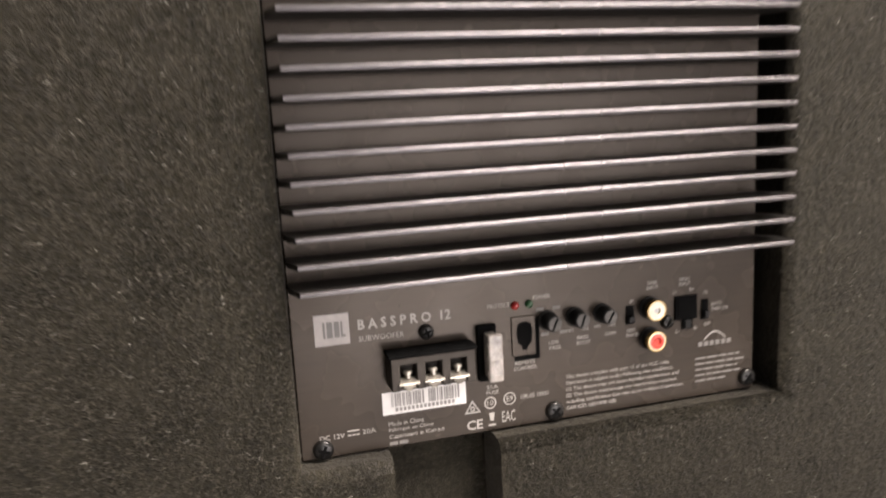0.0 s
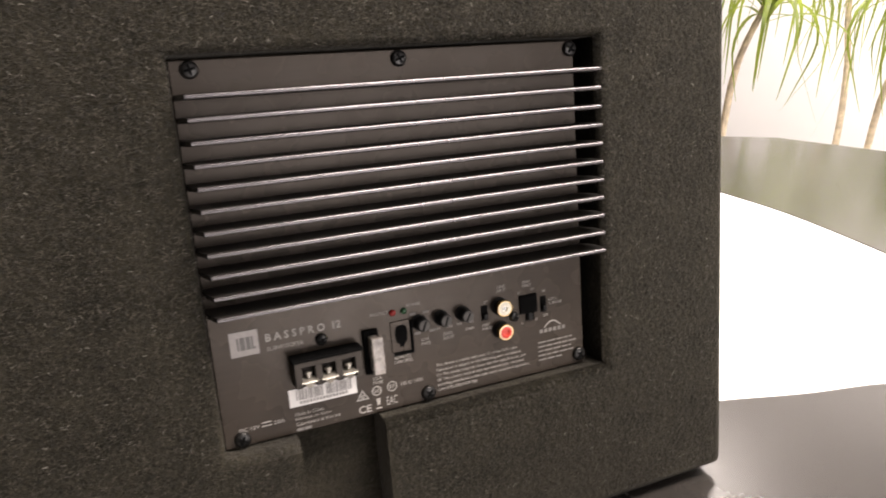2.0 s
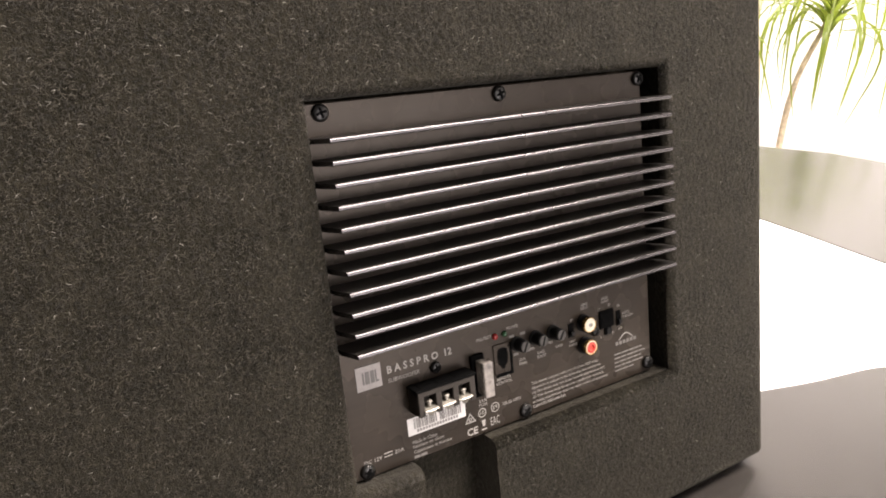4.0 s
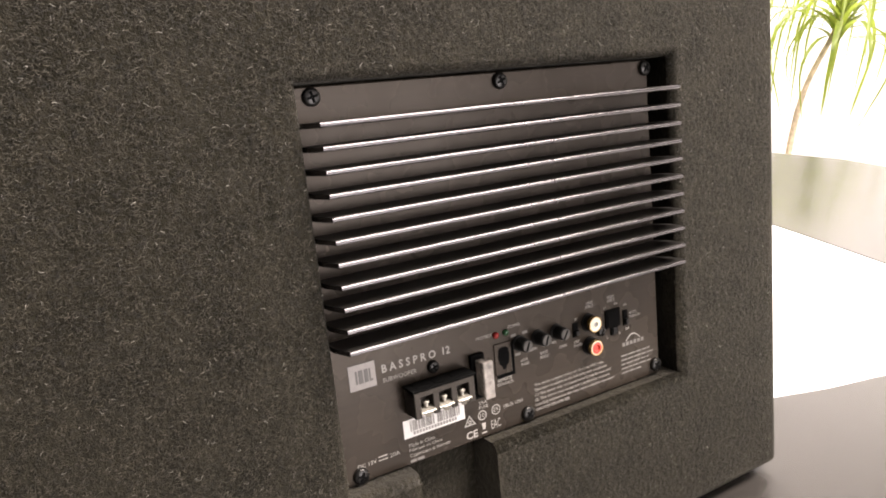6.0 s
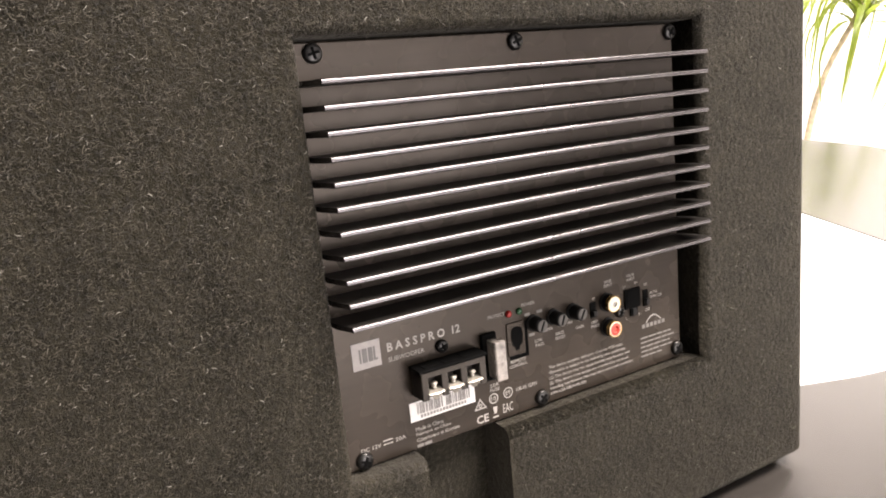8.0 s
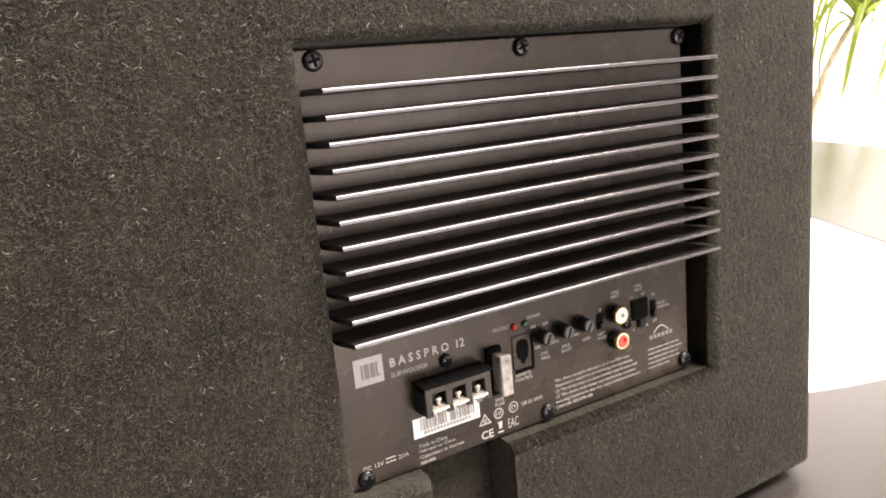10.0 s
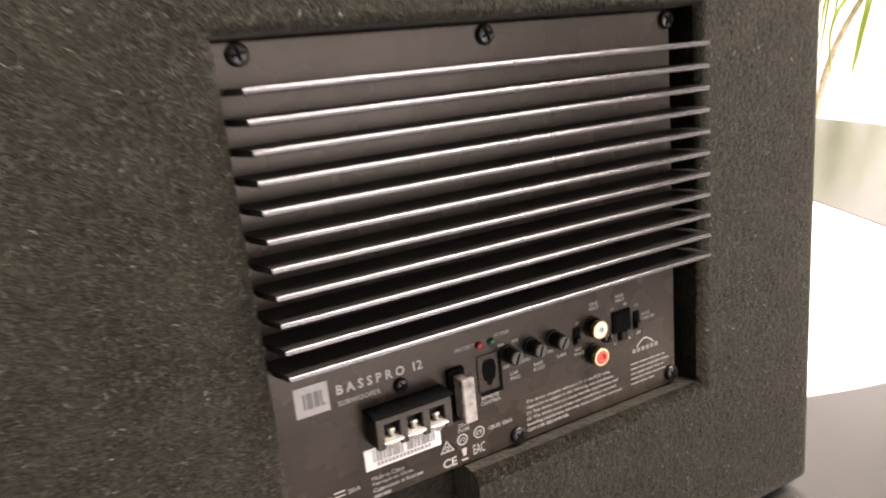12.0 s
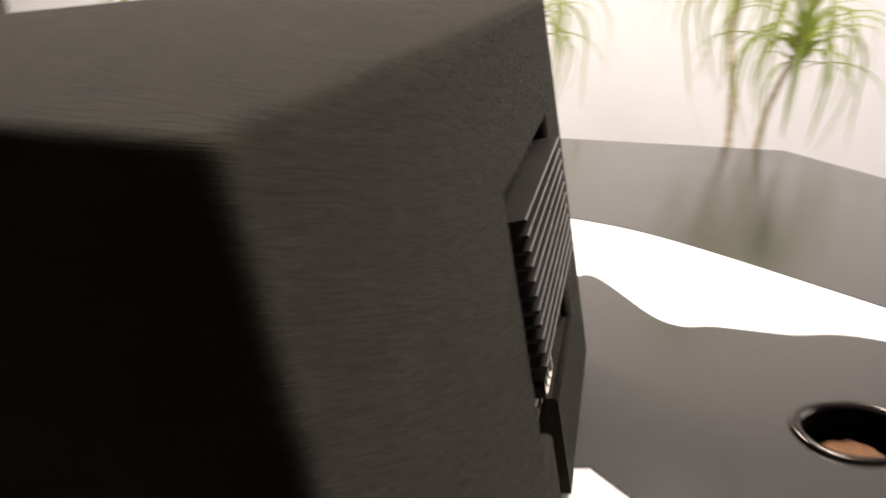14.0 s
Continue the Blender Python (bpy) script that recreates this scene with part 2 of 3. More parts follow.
def lathe(bm, rings, at, steps=24, axis="-y"):
    """Surface of revolution; rings are (radius, height) from base to tip."""
    loops = []
    for r, h in rings:
        loop = []
        for i in range(steps):
            a = 2 * math.pi * i / steps
            c, s = r * math.cos(a), r * math.sin(a)
            p = (c, -h, s) if axis == "-y" else (c, s, h)
            loop.append(bm.verts.new(Vector(at) + Vector(p)))
        loops.append(loop)
    for a, b in zip(loops, loops[1:]):
        for i in range(steps):
            bm.faces.new((a[i], a[(i + 1) % steps], b[(i + 1) % steps], b[i]))
    bm.faces.new(loops[0])
    bm.faces.new(loops[-1])
    return bm


def prism(bm, outline, lo, hi, axis="z"):
    """Extruded outline: (x, y) pairs between z = lo and hi, or (x, z) pairs between y = lo and hi."""
    def put(p, h):
        return bm.verts.new((p[0], p[1], h) if axis == "z" else (p[0], h, p[1]))
    a, b = [put(p, lo) for p in outline], [put(p, hi) for p in outline]
    bm.faces.new(a)
    bm.faces.new(b)
    n = len(outline)
    for i in range(n):
        bm.faces.new((a[i], a[(i + 1) % n], b[(i + 1) % n], b[i]))
    return bm


def smooth_line(points, steps=8):
    """Points along a rounded line through the given ones."""
    out = []
    for i in range(len(points) - 1):
        p0, p1, p2, p3 = (Vector(points[max(0, min(len(points) - 1, i + k))]) for k in (-1, 0, 1, 2))
        for s in range(steps):
            u = s / steps
            out.append(tuple(0.5 * (2 * p1 + (p2 - p0) * u + (2 * p0 - 5 * p1 + 4 * p2 - p3) * u * u + (3 * p1 - p0 - 3 * p2 + p3) * u ** 3)))
    out.append(tuple(points[-1]))
    return out


def lettering(words, x0, x1, z0, height, mat, parent, y=-0.0002, name="lettering", weight=0.0):
    """Flat printed words between x0 and x1, standing on z0."""
    curve = bpy.data.curves.new(name, "FONT")
    curve.body, curve.resolution_u, curve.offset = words, 2, weight
    temp = new("temp", curve)
    me = bpy.data.meshes.new_from_object(temp.evaluated_get(bpy.context.evaluated_depsgraph_get()))
    bpy.data.objects.remove(temp)
    bpy.data.curves.remove(curve)
    xs, ys = [v.co.x for v in me.vertices], [v.co.y for v in me.vertices]
    sx, sy = (x1 - x0) / (max(xs) - min(xs)), height / (max(ys) - min(ys))
    for v in me.vertices:
        v.co = (x0 + (v.co.x - min(xs)) * sx, y, z0 + (v.co.y - min(ys)) * sy)
    me.name = name
    me.materials.clear()
    me.materials.append(mat)
    ob = new(name, me)
    ob.parent = parent
    return ob


def bars(spans, z0, z1, mat, parent, y=-0.0002, name="printed_bar"):
    bm = bmesh.new()
    for x0, x1 in spans:
        add_box(bm, x0, x1, y, 0.0, z0, z1)
    return part(name, bm, mat, parent)


def round_off(ob, largest):
    """Smooth shading on the small faces of rounded edges alone."""
    for p in ob.data.polygons:
        p.use_smooth = p.area < largest


# ---- room ----
FLOOR, CEIL = -0.74, 1.96
X0, X1, Y0, Y1 = -6.0, 2.70, WIN_Y, 2.9


def slab(name, x0, x1, y0, y1, z0, z1, mat, label):
    return tagged(part(name, box(x0, x1, y0, y1, z0, z1), mat), label, name.split("_")[0], kind="structure")


slab("floor", X0, X1, Y0, Y1, FLOOR - 0.1, FLOOR, M_FLOOR, "grey carpeted office floor")
slab("ceiling", X0, X1, Y0, Y1, CEIL, CEIL + 0.1, M_CEILING, "plain white painted ceiling")
slab("wall_north", X0 - 0.1, X1 + 0.1, Y1, Y1 + 0.1, FLOOR - 0.1, CEIL + 0.1, M_UNLIT_WALL, "plain dark grey painted wall")
# the first piece, west of the window, is unseen and darkened to cut bounce
for n, (x0, x1, z0, z1) in enumerate(((X0 - 0.1, WIN_X0, FLOOR - 0.1, CEIL + 0.1), (WIN_X1, X1 + 0.1, FLOOR - 0.1, CEIL + 0.1), (LOW_X1, WIN_X1, FLOOR - 0.1, WIN_Z0), (WIN_X0, LOW_X1, FLOOR - 0.1, LOW_Z0), (WIN_X0, LOW_X1, WIN_Z0 - 0.06, WIN_Z0), (WIN_X0, WIN_X1, WIN_Z1, CEIL + 0.1))):
    slab("wall_south_%d" % (n + 1), x0, x1, Y0 - 0.1, Y0, z0, z1, M_WALL if n else M_UNLIT_WALL, "plain painted wall round the window")
# frames round both lamps; the lower window is made up for the plate's sheen
for n, (wx1, wz0, wz1) in enumerate(((WIN_X1, WIN_Z0, WIN_Z1), (LOW_X1, LOW_Z0, WIN_Z0 - 0.06))):
    window = tagged(empty("window_%d" % (n + 1), pose(0, 0, 0)), "unseen white framed window round an area lamp", "window", kind="structure")
    for x0, x1, z0, z1 in ((WIN_X0, WIN_X0 + 0.05, wz0, wz1), (wx1 - 0.05, wx1, wz0, wz1), (WIN_X0 + 0.05, wx1 - 0.05, wz0, wz0 + 0.05), (WIN_X0 + 0.05, wx1 - 0.05, wz1 - 0.05, wz1)):
        part("window_frame", box(x0, x1, Y0 - 0.09, Y0 - 0.03, z0, z1, 0.004, 1), M_WALL, window)
slab("backdrop", WIN_X0 - 0.5, WIN_X1 + 0.5, Y0 - 0.6, Y0 - 0.55, LOW_Z0 - 0.5, WIN_Z1 + 0.5, M_WALL, "unseen plain white slab behind the window lamps")
slab("wall_east", X1, X1 + 0.1, Y0, Y1, FLOOR - 0.1, CEIL + 0.1, M_WALL, "plain white painted wall behind the plants")
slab("wall_west", X0 - 0.1, X0, Y0, Y1, FLOOR - 0.1, CEIL + 0.1, M_UNLIT_WALL, "plain dark grey painted wall")

# ---- table ----
table = empty("conference_table", pose(0, 0, 0), "white laminate conference table with charcoal inset panels and rounded end", "table")
END = [(0.55, 0.88), (0.80, 0.765), (1.074, 0.617), (1.19, 0.445), (1.288, 0.05), (1.327, -0.438), (1.15, -0.60), (0.85, -0.86), (0.6, -1.08)]
FAR = smooth_line([(0.71, 0.72), (0.735, 0.45), (0.757, 0.30), (0.750, 0.12), (0.738, -0.03), (0.685, -0.17), (0.53, -0.41), (0.40, -0.60), (0.36, -0.78)], 5)
NEAR = smooth_line([(-0.25, 0.15), (0.0, 0.11), (0.15, 0.065), (0.28, 0.030), (0.366, 0.008), (0.43, -0.010), (0.488, -0.022), (0.513, -0.032), (0.519, -0.047), (0.505, -0.064),
                    (0.468, -0.091), (0.418, -0.128), (0.402, -0.16), (0.412, -0.20), (0.415, -0.28), (0.43, -0.38), (0.36, -0.60), (0.22, -0.8)])


def inset(points, k=0.004):
    c = Vector((sum(p[0] for p in points), sum(p[1] for p in points))) / len(points)
    return [tuple(c + (Vector(p) - c) * (1 - k)) for p in points]


white_outline = END + [(-0.9, -1.1), (-0.9, 1.15)]
far_panel = inset(END[1:-1], 0.002) + list(reversed(FAR))
part("inset_panel", prism(bmesh.new(), far_panel, -0.003, 0.0), M_DARK_TOP, table, "charcoal satin laminate panel")

RING_AT, RING_RX, RING_RY = (0.232, -0.308), 0.062, 0.046


def ring_point(i, n, k=1.0):
    """A rounded diamond, like the rim of the cable port."""
    a = 2 * math.pi * i / n
    c, s = math.cos(a), math.sin(a)
    r = 1.0 / (abs(c) ** 2.3 + abs(s) ** 2.3) ** (1 / 2.3)
    t = radians(-66)
    x, y = k * RING_RX * r * c, k * RING_RY * r * s
    return (RING_AT[0] + x * math.cos(t) - y * math.sin(t), RING_AT[1] + x * math.sin(t) + y * math.cos(t))


def with_port(points):
    """The outline with the cable port's hole cut in through a slit."""
    ring = [ring_point(i, 48, 0.81) for i in range(48)]
    k, r = min(((k, r) for k in range(len(points)) for r in range(48)), key=lambda kr: (Vector(points[kr[0]]) - Vector(ring[kr[1]])).length)
    hole = ring[r:] + ring[:r + 1]
    area = sum(a[0] * b[1] - b[0] * a[1] for a, b in zip(points, points[1:] + points[:1]))
    if area > 0:
        hole = hole[::-1]
    return points[:k + 1] + hole + points[k:]


bm = prism(bmesh.new(), with_port(white_outline), -0.030, -0.0015)
part("tabletop", bm, M_WHITE_TOP, table, "white laminate tabletop")
near_panel = NEAR + [(-0.42, -0.8), (-0.20, -0.44), (0.06, -0.135), (0.118, -0.068), (0.10, 0.0), (-0.25, 0.02)]
part("inset_panel", prism(bmesh.new(), with_port(near_panel), -0.003, 0.0), M_DARK_TOP, table, "charcoal satin laminate panel with a cable port")
# unseen dark panel, added so the white top bounces less light onto the cabinet
bounce_cut_panel = [(-0.89, -1.09), (-0.47, -1.09), (-0.47, -0.80), (-0.25, -0.44), (-0.02, -0.15), (-0.04, -0.07), (-0.30, -0.03), (-0.30, 1.14), (-0.89, 1.14)]
part("inset_panel", prism(bmesh.new(), bounce_cut_panel, -0.003, 0.0), M_DARK_TOP, table, "charcoal satin laminate panel")
for x, y in ((-0.7, -0.9), (-0.7, 0.95), (0.62, -0.75), (0.62, 0.75)):
    bm = bmesh.new()
    lathe(bm, [(0.045, FLOOR), (0.045, FLOOR + 0.01), (0.030, FLOOR + 0.015), (0.030, -0.04), (0.05, -0.038), (0.05, -0.03)], (x, y, 0), 20, "z")
    part("leg", bm, M_METAL, table, "round grey metal leg", smooth=True)

# cable port: raised rim, dark well, bare chipboard at its bottom
port = empty("cable_port", pose(0, 0, 0), "dark metal cable port rim round a dark hole in the tabletop", "cable port")
N = 48
bm = bmesh.new()
profile = [(1.0, 0.0005), (0.985, 0.0035), (0.92, 0.0048), (0.84, 0.0035), (0.82, 0.0005), (0.80, -0.0004)]
loops = [[bm.verts.new((*ring_point(i, N, k), z)) for i in range(N)] for k, z in profile]
for a, b in zip(loops, loops[1:]):
    for i in range(N):
        bm.faces.new((a[i], a[(i + 1) % N], b[(i + 1) % N], b[i]))
part("rim", bm, M_DARK_METAL, port, "rounded dark metal rim", smooth=True)
bm = bmesh.new()
loops = [[bm.verts.new((*ring_point(i, N, k), z)) for i in range(N)] for k, z in ((0.80, 0.0006), (0.795, -0.012), (0.78, -0.060))]
for a, b in zip(loops, loops[1:]):
    for i in range(N):
        bm.faces.new((a[i], a[(i + 1) % N], b[(i + 1) % N], b[i]))
bm.faces.new(loops[-1])
part("well", bm, M_HOLE, port, "dark plastic well")
bm = bmesh.new()
rough_edge = random.Random(2)
prism(bm, [(RING_AT[0] + (ring_point(i, N, 0.6)[0] - RING_AT[0]) * rough_edge.uniform(0.85, 1.0), RING_AT[1] + (ring_point(i, N, 0.6)[1] - RING_AT[1]) * rough_edge.uniform(0.85, 1.0)) for i in range(N)], -0.058, -0.030)
part("core", bm, M_WOODCORE, port, "bare chipboard seen in the hole")

# ---- subwoofer cabinet ----
CX0, CX1, CZ0, CZ1 = -0.276, 0.2992, -0.2725, 0.1035
RX0, RX1, RZ0, RZ1, RDEPTH = -0.0092, 0.2092, -0.1822, 0.0056, 0.030
CHX0, CHX1, CHDEPTH = 0.0262, 0.0708, 0.0220
EDGE_R, LIP_R = 0.012, 0.0050
cabinet = empty("subwoofer_cabinet", FACE, "black felt carpeted wedge-shaped subwoofer box on the table", "subwoofer")


def cabinet_mesh():
    bm = bmesh.new()
    xs, zs = [CX0, RX0, CHX0, CHX1, RX1, CX1], [CZ0, RZ0, RZ1, CZ1]

    def depth(i, j):
        if j == 1 and 1 <= i <= 3:
            return RDEPTH
        if j == 0 and i == 2:
            return RDEPTH
        return 0.0
    made = {}

    def vert(x, y, z):
        key = (round(x, 5), round(y, 5), round(z, 5))
        if key not in made:
            made[key] = bm.verts.new((x, y, z))
        return made[key]
    for i in range(5):
        for j in range(3):
            d = depth(i, j)
            x0, x1, z0, z1 = xs[i], xs[i + 1], zs[j], zs[j + 1]
            bm.faces.new((vert(x0, d, z0), vert(x1, d, z0), vert(x1, d, z1), vert(x0, d, z1)))
            if i < 4 and depth(i + 1, j) != d:
                e = depth(i + 1, j)
                bm.faces.new((vert(x1, d, z0), vert(x1, e, z0), vert(x1, e, z1), vert(x1, d, z1)))
            if j < 2 and depth(i, j + 1) != d:
                e = depth(i, j + 1)
                bm.faces.new((vert(x0, d, z1), vert(x1, d, z1), vert(x1, e, z1), vert(x0, e, z1)))
    # carry the rim back to an upright rear wall
    back = FACE.inverted()
    rim = [e for e in bm.edges if len(e.link_faces) == 1]
    rear = {}
    for v in {v for e in rim for v in e.verts}:
        w = FACE @ v.co
        rear[v] = bm.verts.new(back @ Vector((w.x, 0.262, w.z if v.co.y < 1e-6 else (FACE @ Vector((v.co.x, 0, v.co.z))).z)))
    for e in rim:
        a, b = e.verts
        bm.faces.new((a, b, rear[b], rear[a]))
    rear_edges = [e for e in bm.edges if len(e.link_faces) == 1]
    bmesh.ops.contextual_create(bm, geom=rear_edges)
    bmesh.ops.recalc_face_normals(bm, faces=bm.faces)
    sharp = [e for e in bm.edges if len(e.link_faces) == 2 and e.calc_face_angle(0) > 0.4]
    outer = [e for e in sharp if all(min(abs(v.co.x - CX0), abs(v.co.x - CX1), abs(v.co.z - CZ1)) < 1e-4 or v.co.z <= CZ0 + 1e-4 or v.co.y > 0.1 for v in e.verts) and all(v.co.y < 1e-4 or v.co.y > 0.1 for v in e.verts)]
    inner = [e for e in sharp if e not in outer and all(v.co.y < 1e-4 for v in e.verts)]
    bmesh.ops.bevel(bm, geom=outer, offset=EDGE_R, segments=6, profile=0.5, affect="EDGES", clamp_overlap=True)
    inner = [e for e in inner if e.is_valid]
    bmesh.ops.bevel(bm, geom=inner, offset=LIP_R, segments=8, profile=0.5, affect="EDGES", clamp_overlap=True)
    return bm


round_off(part("body", cabinet_mesh(), M_CARPET, cabinet), 0.0012)
part("cable_channel", box(CHX0 - 0.001, CHX1 + 0.001, CHDEPTH, RDEPTH + 0.002, CZ0 + 0.004, RZ0 + 0.004, 0.002, 2), M_CARPET, cabinet, "shallow felt-lined channel below the amplifier")


def nap(count):
    """Loose short fibres of the felt, lying on the face."""
    rnd = np.random.default_rng(7)
    x, z = rnd.uniform(CX0, CX1, count), rnd.uniform(CZ0, CZ1, count)

    def outside(px, pz, x0, x1, z0, z1):
        return np.hypot(np.maximum(np.maximum(x0 - px, px - x1), 0), np.maximum(np.maximum(z0 - pz, pz - z1), 0))

    def sunk(d, r):
        """How far a rounded edge of radius r has dropped at the distance d from its end."""
        k = np.clip(r - d, 0, r)
        return r - np.sqrt(r * r - k * k)

    def edges(px, pz):
        hollow = np.minimum(outside(px, pz, RX0, RX1, RZ0, RZ1), outside(px, pz, CHX0, CHX1, CZ0 - 1, RZ0))
        return hollow, np.minimum(np.minimum(px - CX0, CX1 - px), np.minimum(pz - CZ0, CZ1 - pz))

    def drop(px, pz):
        hollow, border = edges(px, pz)
        return np.maximum(sunk(hollow, LIP_R), sunk(border, EDGE_R))
    hollow, border = edges(x, z)
    keep = (hollow > LIP_R * rnd.uniform(0.03, 0.30, count)) & (border > EDGE_R * 0.2)
    x, z = x[keep], z[keep]
    n = len(x)
    a, length, lift = rnd.normal(0.1, 0.75, n) + math.pi * rnd.integers(0, 2, n), rnd.uniform(0.0006, 0.0024, n), rnd.uniform(0.0001, 0.0007, n)
    w = rnd.uniform(0.00005, 0.00014, n)
    bend = rnd.uniform(-0.9, 0.9, n)
    base = rnd.uniform(0.0, 0.0005, n)
    dx, dz = np.cos(a), np.sin(a)
    ex, ez = np.cos(a + bend), np.sin(a + bend)
    rows = []
    for px, pz, up, kx, kz in ((x, z, base, dx, dz), (x + dx * length / 2, z + dz * length / 2, base + lift, dx, dz), (x + dx * length / 2 + ex * length / 2, z + dz * length / 2 + ez * length / 2, base + lift * 0.6, ex, ez)):
        py = drop(px, pz) - up
        rows.append(np.stack([px - kz * w, py, pz + kx * w], 1))
        rows.append(np.stack([px + kz * w, py, pz - kx * w], 1))
    verts = np.stack(rows, 1).reshape(-1, 3)
    f = np.arange(n)[:, None] * 6
    faces = np.concatenate([f + np.array([[0, 1, 3, 2]]), f + np.array([[2, 3, 5, 4]])], 0)
    me = bpy.data.meshes.new("felt_nap")
    me.from_pydata(verts.tolist(), [], faces.tolist())
    me.materials.append(M_FIBRE)
    ob = new("felt_nap", me)
    ob.parent = cabinet
    return tagged(ob, "short dark felt fibres with pale specks", kind="stuff")


nap(240000)
for x in (-0.235, 0.235):
    for yw in (-0.01, 0.225):
        bm = bmesh.new()
        lathe(bm, [(0.013, 0.0), (0.016, 0.0015), (0.017, 0.0080)], (0, 0, 0), 20, "z")
        bm.transform(FACE.inverted() @ Matrix.Translation((x, yw, 0.0)))
        part("rubber_foot", bm, M_RUBBER, cabinet, "round black rubber foot")

# ---- amplifier plate: local y = 0 is the plate's surface, -y comes out of it ----
PLATE_Y = 0.0107
amp = empty("amplifier", FACE @ pose(0, PLATE_Y, 0), "black amplifier with cooling fins, sockets and knobs set in the cabinet", "amplifier")
bm = box(-0.0088, 0.2003, 0.0, 0.0036, -0.1815, 0.0045, 0.0006, 1)
plate = part("plate", bm, M_PLATE, amp, "black anodised metal plate with grey print")

FIN_TOP, FIN_PITCH, FIN_T, FIN_D = -0.0107, 0.00982, 0.0023, 0.0205
bm = bmesh.new()
# a half-round tip with a fine groove below its middle; each row is (depth below the top face, setback of the tip)
TIP = []
for u in (0.0, 0.04, 0.12, 0.22, 0.34, 0.46, 0.56, 0.60, 0.64, 0.74, 0.85, 0.94, 1.0):
    TIP.append((u * FIN_T, FIN_T / 2 * (1 - math.sqrt(max(0.0, 1 - (1 - 2 * u) ** 2))) + (0.00012 if u == 0.60 else 0.0)))
loops = [[bm.verts.new((x, y, -d)) for x, y in ((-0.0084, 0.0), (-0.0084, -0.0085), (-0.0050, k - FIN_D), (0.2035, k - FIN_D), (0.2045, k - FIN_D + 0.001), (0.2045, -0.008), (0.2003, 0.0))] for d, k in TIP]
bm.faces.new(loops[0])
bm.faces.new(loops[-1])
for a, b in zip(loops, loops[1:]):
    for i in range(7):
        bm.faces.new((a[i], a[(i + 1) % 7], b[(i + 1) % 7], b[i]))
        bm.edges.get((a[i], b[i])).smooth = False
for loop in (loops[0], loops[-1]):
    for i in range(7):
        bm.edges.get((loop[i], loop[(i + 1) % 7])).smooth = False
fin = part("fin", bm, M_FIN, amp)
fin.data.materials.append(M_FIN_SHADE)
# tips get the bright metal, flat faces the colour darkened for shade
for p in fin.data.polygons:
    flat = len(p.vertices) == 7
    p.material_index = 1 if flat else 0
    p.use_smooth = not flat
fin.location = (0, 0, FIN_TOP)
for i in range(1, 11):
    other = fin.copy()
    scene.collection.objects.link(other)
    other.location = (0, 0, FIN_TOP - i * FIN_PITCH)


def screw(x, z, r=0.0041):
    bm = bmesh.new()
    lathe(bm, [(r, 0.0), (r, 0.0010), (r * 0.92, 0.0017), (r * 0.72, 0.0021), (r * 0.15, 0.0022)], (x, 0, z), 20)
    ob = part("screw", bm, M_SCREW, amp, "black cross-head screw", smooth=True)
    bm = bmesh.new()
    a = random.uniform(0, 90)
    m = Matrix.Translation((x, -0.0023, z)) @ Matrix.Rotation(radians(a), 4, "Y")
    add_box(bm, -r * 0.6, r * 0.6, -0.0002, 0.0003, -r * 0.14, r * 0.14)
    add_box(bm, -r * 0.14, r * 0.14, -0.00025, 0.0003, -r * 0.6, r * 0.6)
    bm.transform(m)
    part("cross_slot", bm, M_HOLE, ob)
    return ob


for x, z in ((0.0, 0.0), (0.0985, 0.0), (0.1975, 0.0), (0.0, -0.1775), (0.0995, -0.1768), (0.1965, -0.1755)):
    screw(x, z)
screw(0.0445, -0.1345, 0.0032)
screw(0.1545, -0.1440, 0.0030)

# badge and name
badge = part("badge", box(0.0002, 0.0138, -0.0004, 0.0002, -0.1352, -0.1228), M_LOGO, amp, "silver rectangular badge")
for x0, x1, z0, z1 in ((0.0035, 0.0043, -0.1322, -0.1258), (0.0050, 0.0072, -0.1322, -0.1258), (0.0079, 0.0099, -0.1322, -0.1258), (0.0104, 0.0112, -0.1322, -0.1258), (0.0112, 0.0122, -0.1322, -0.1312)):
    part("badge_mark", box(x0, x1, -0.0006, -0.0003, z0, z1), M_LOGO_DARK, badge)
lettering("B A S S P R O  12", 0.0172, 0.0552, -0.1304, 0.0042, M_PRINT, amp, weight=0.025)
lettering("SUBWOOFER", 0.0172, 0.0355, -0.1352, 0.0022, M_PRINT, amp)

# terminal block
bm = bmesh.new()
TX0, TX1, TZ0, TZ1 = 0.0275, 0.0615, -0.1545, -0.1402
add_box(bm, TX0, TX1, -0.0035, 0.0, TZ0, TZ1)
add_box(bm, TX0, TX1, -0.0105, -0.0033, TZ1 - 0.0036, TZ1 - 0.0008, 0.0003, 1)
add_box(bm, TX0, TX1, -0.0060, -0.0033, TZ0, TZ0 + 0.0035, 0.0003, 1)
block = part("terminal_block", bm, M_BLOCK, amp, "black plastic block with three screw terminals")
for i in range(3):
    cx = TX0 + 0.0017 + (TX1 - TX0 - 0.0034) * (i + 0.5) / 3
    part("top_well", box(cx - 0.0040, cx + 0.0040, -0.0088, -0.0022, TZ1 + 0.0003, TZ1 + 0.0007, 0.0002, 1), M_HOLE, block)
# near-black sheet: the top face's lack of light is painted on
part("dim_top", box(TX0 - 0.0008, TX1 + 0.0014, -0.0108, 0.0, TZ1 - 0.0008, TZ1 + 0.0004, 0.0003, 1), M_HOLE, block, "thin black sheet for the dim top face")
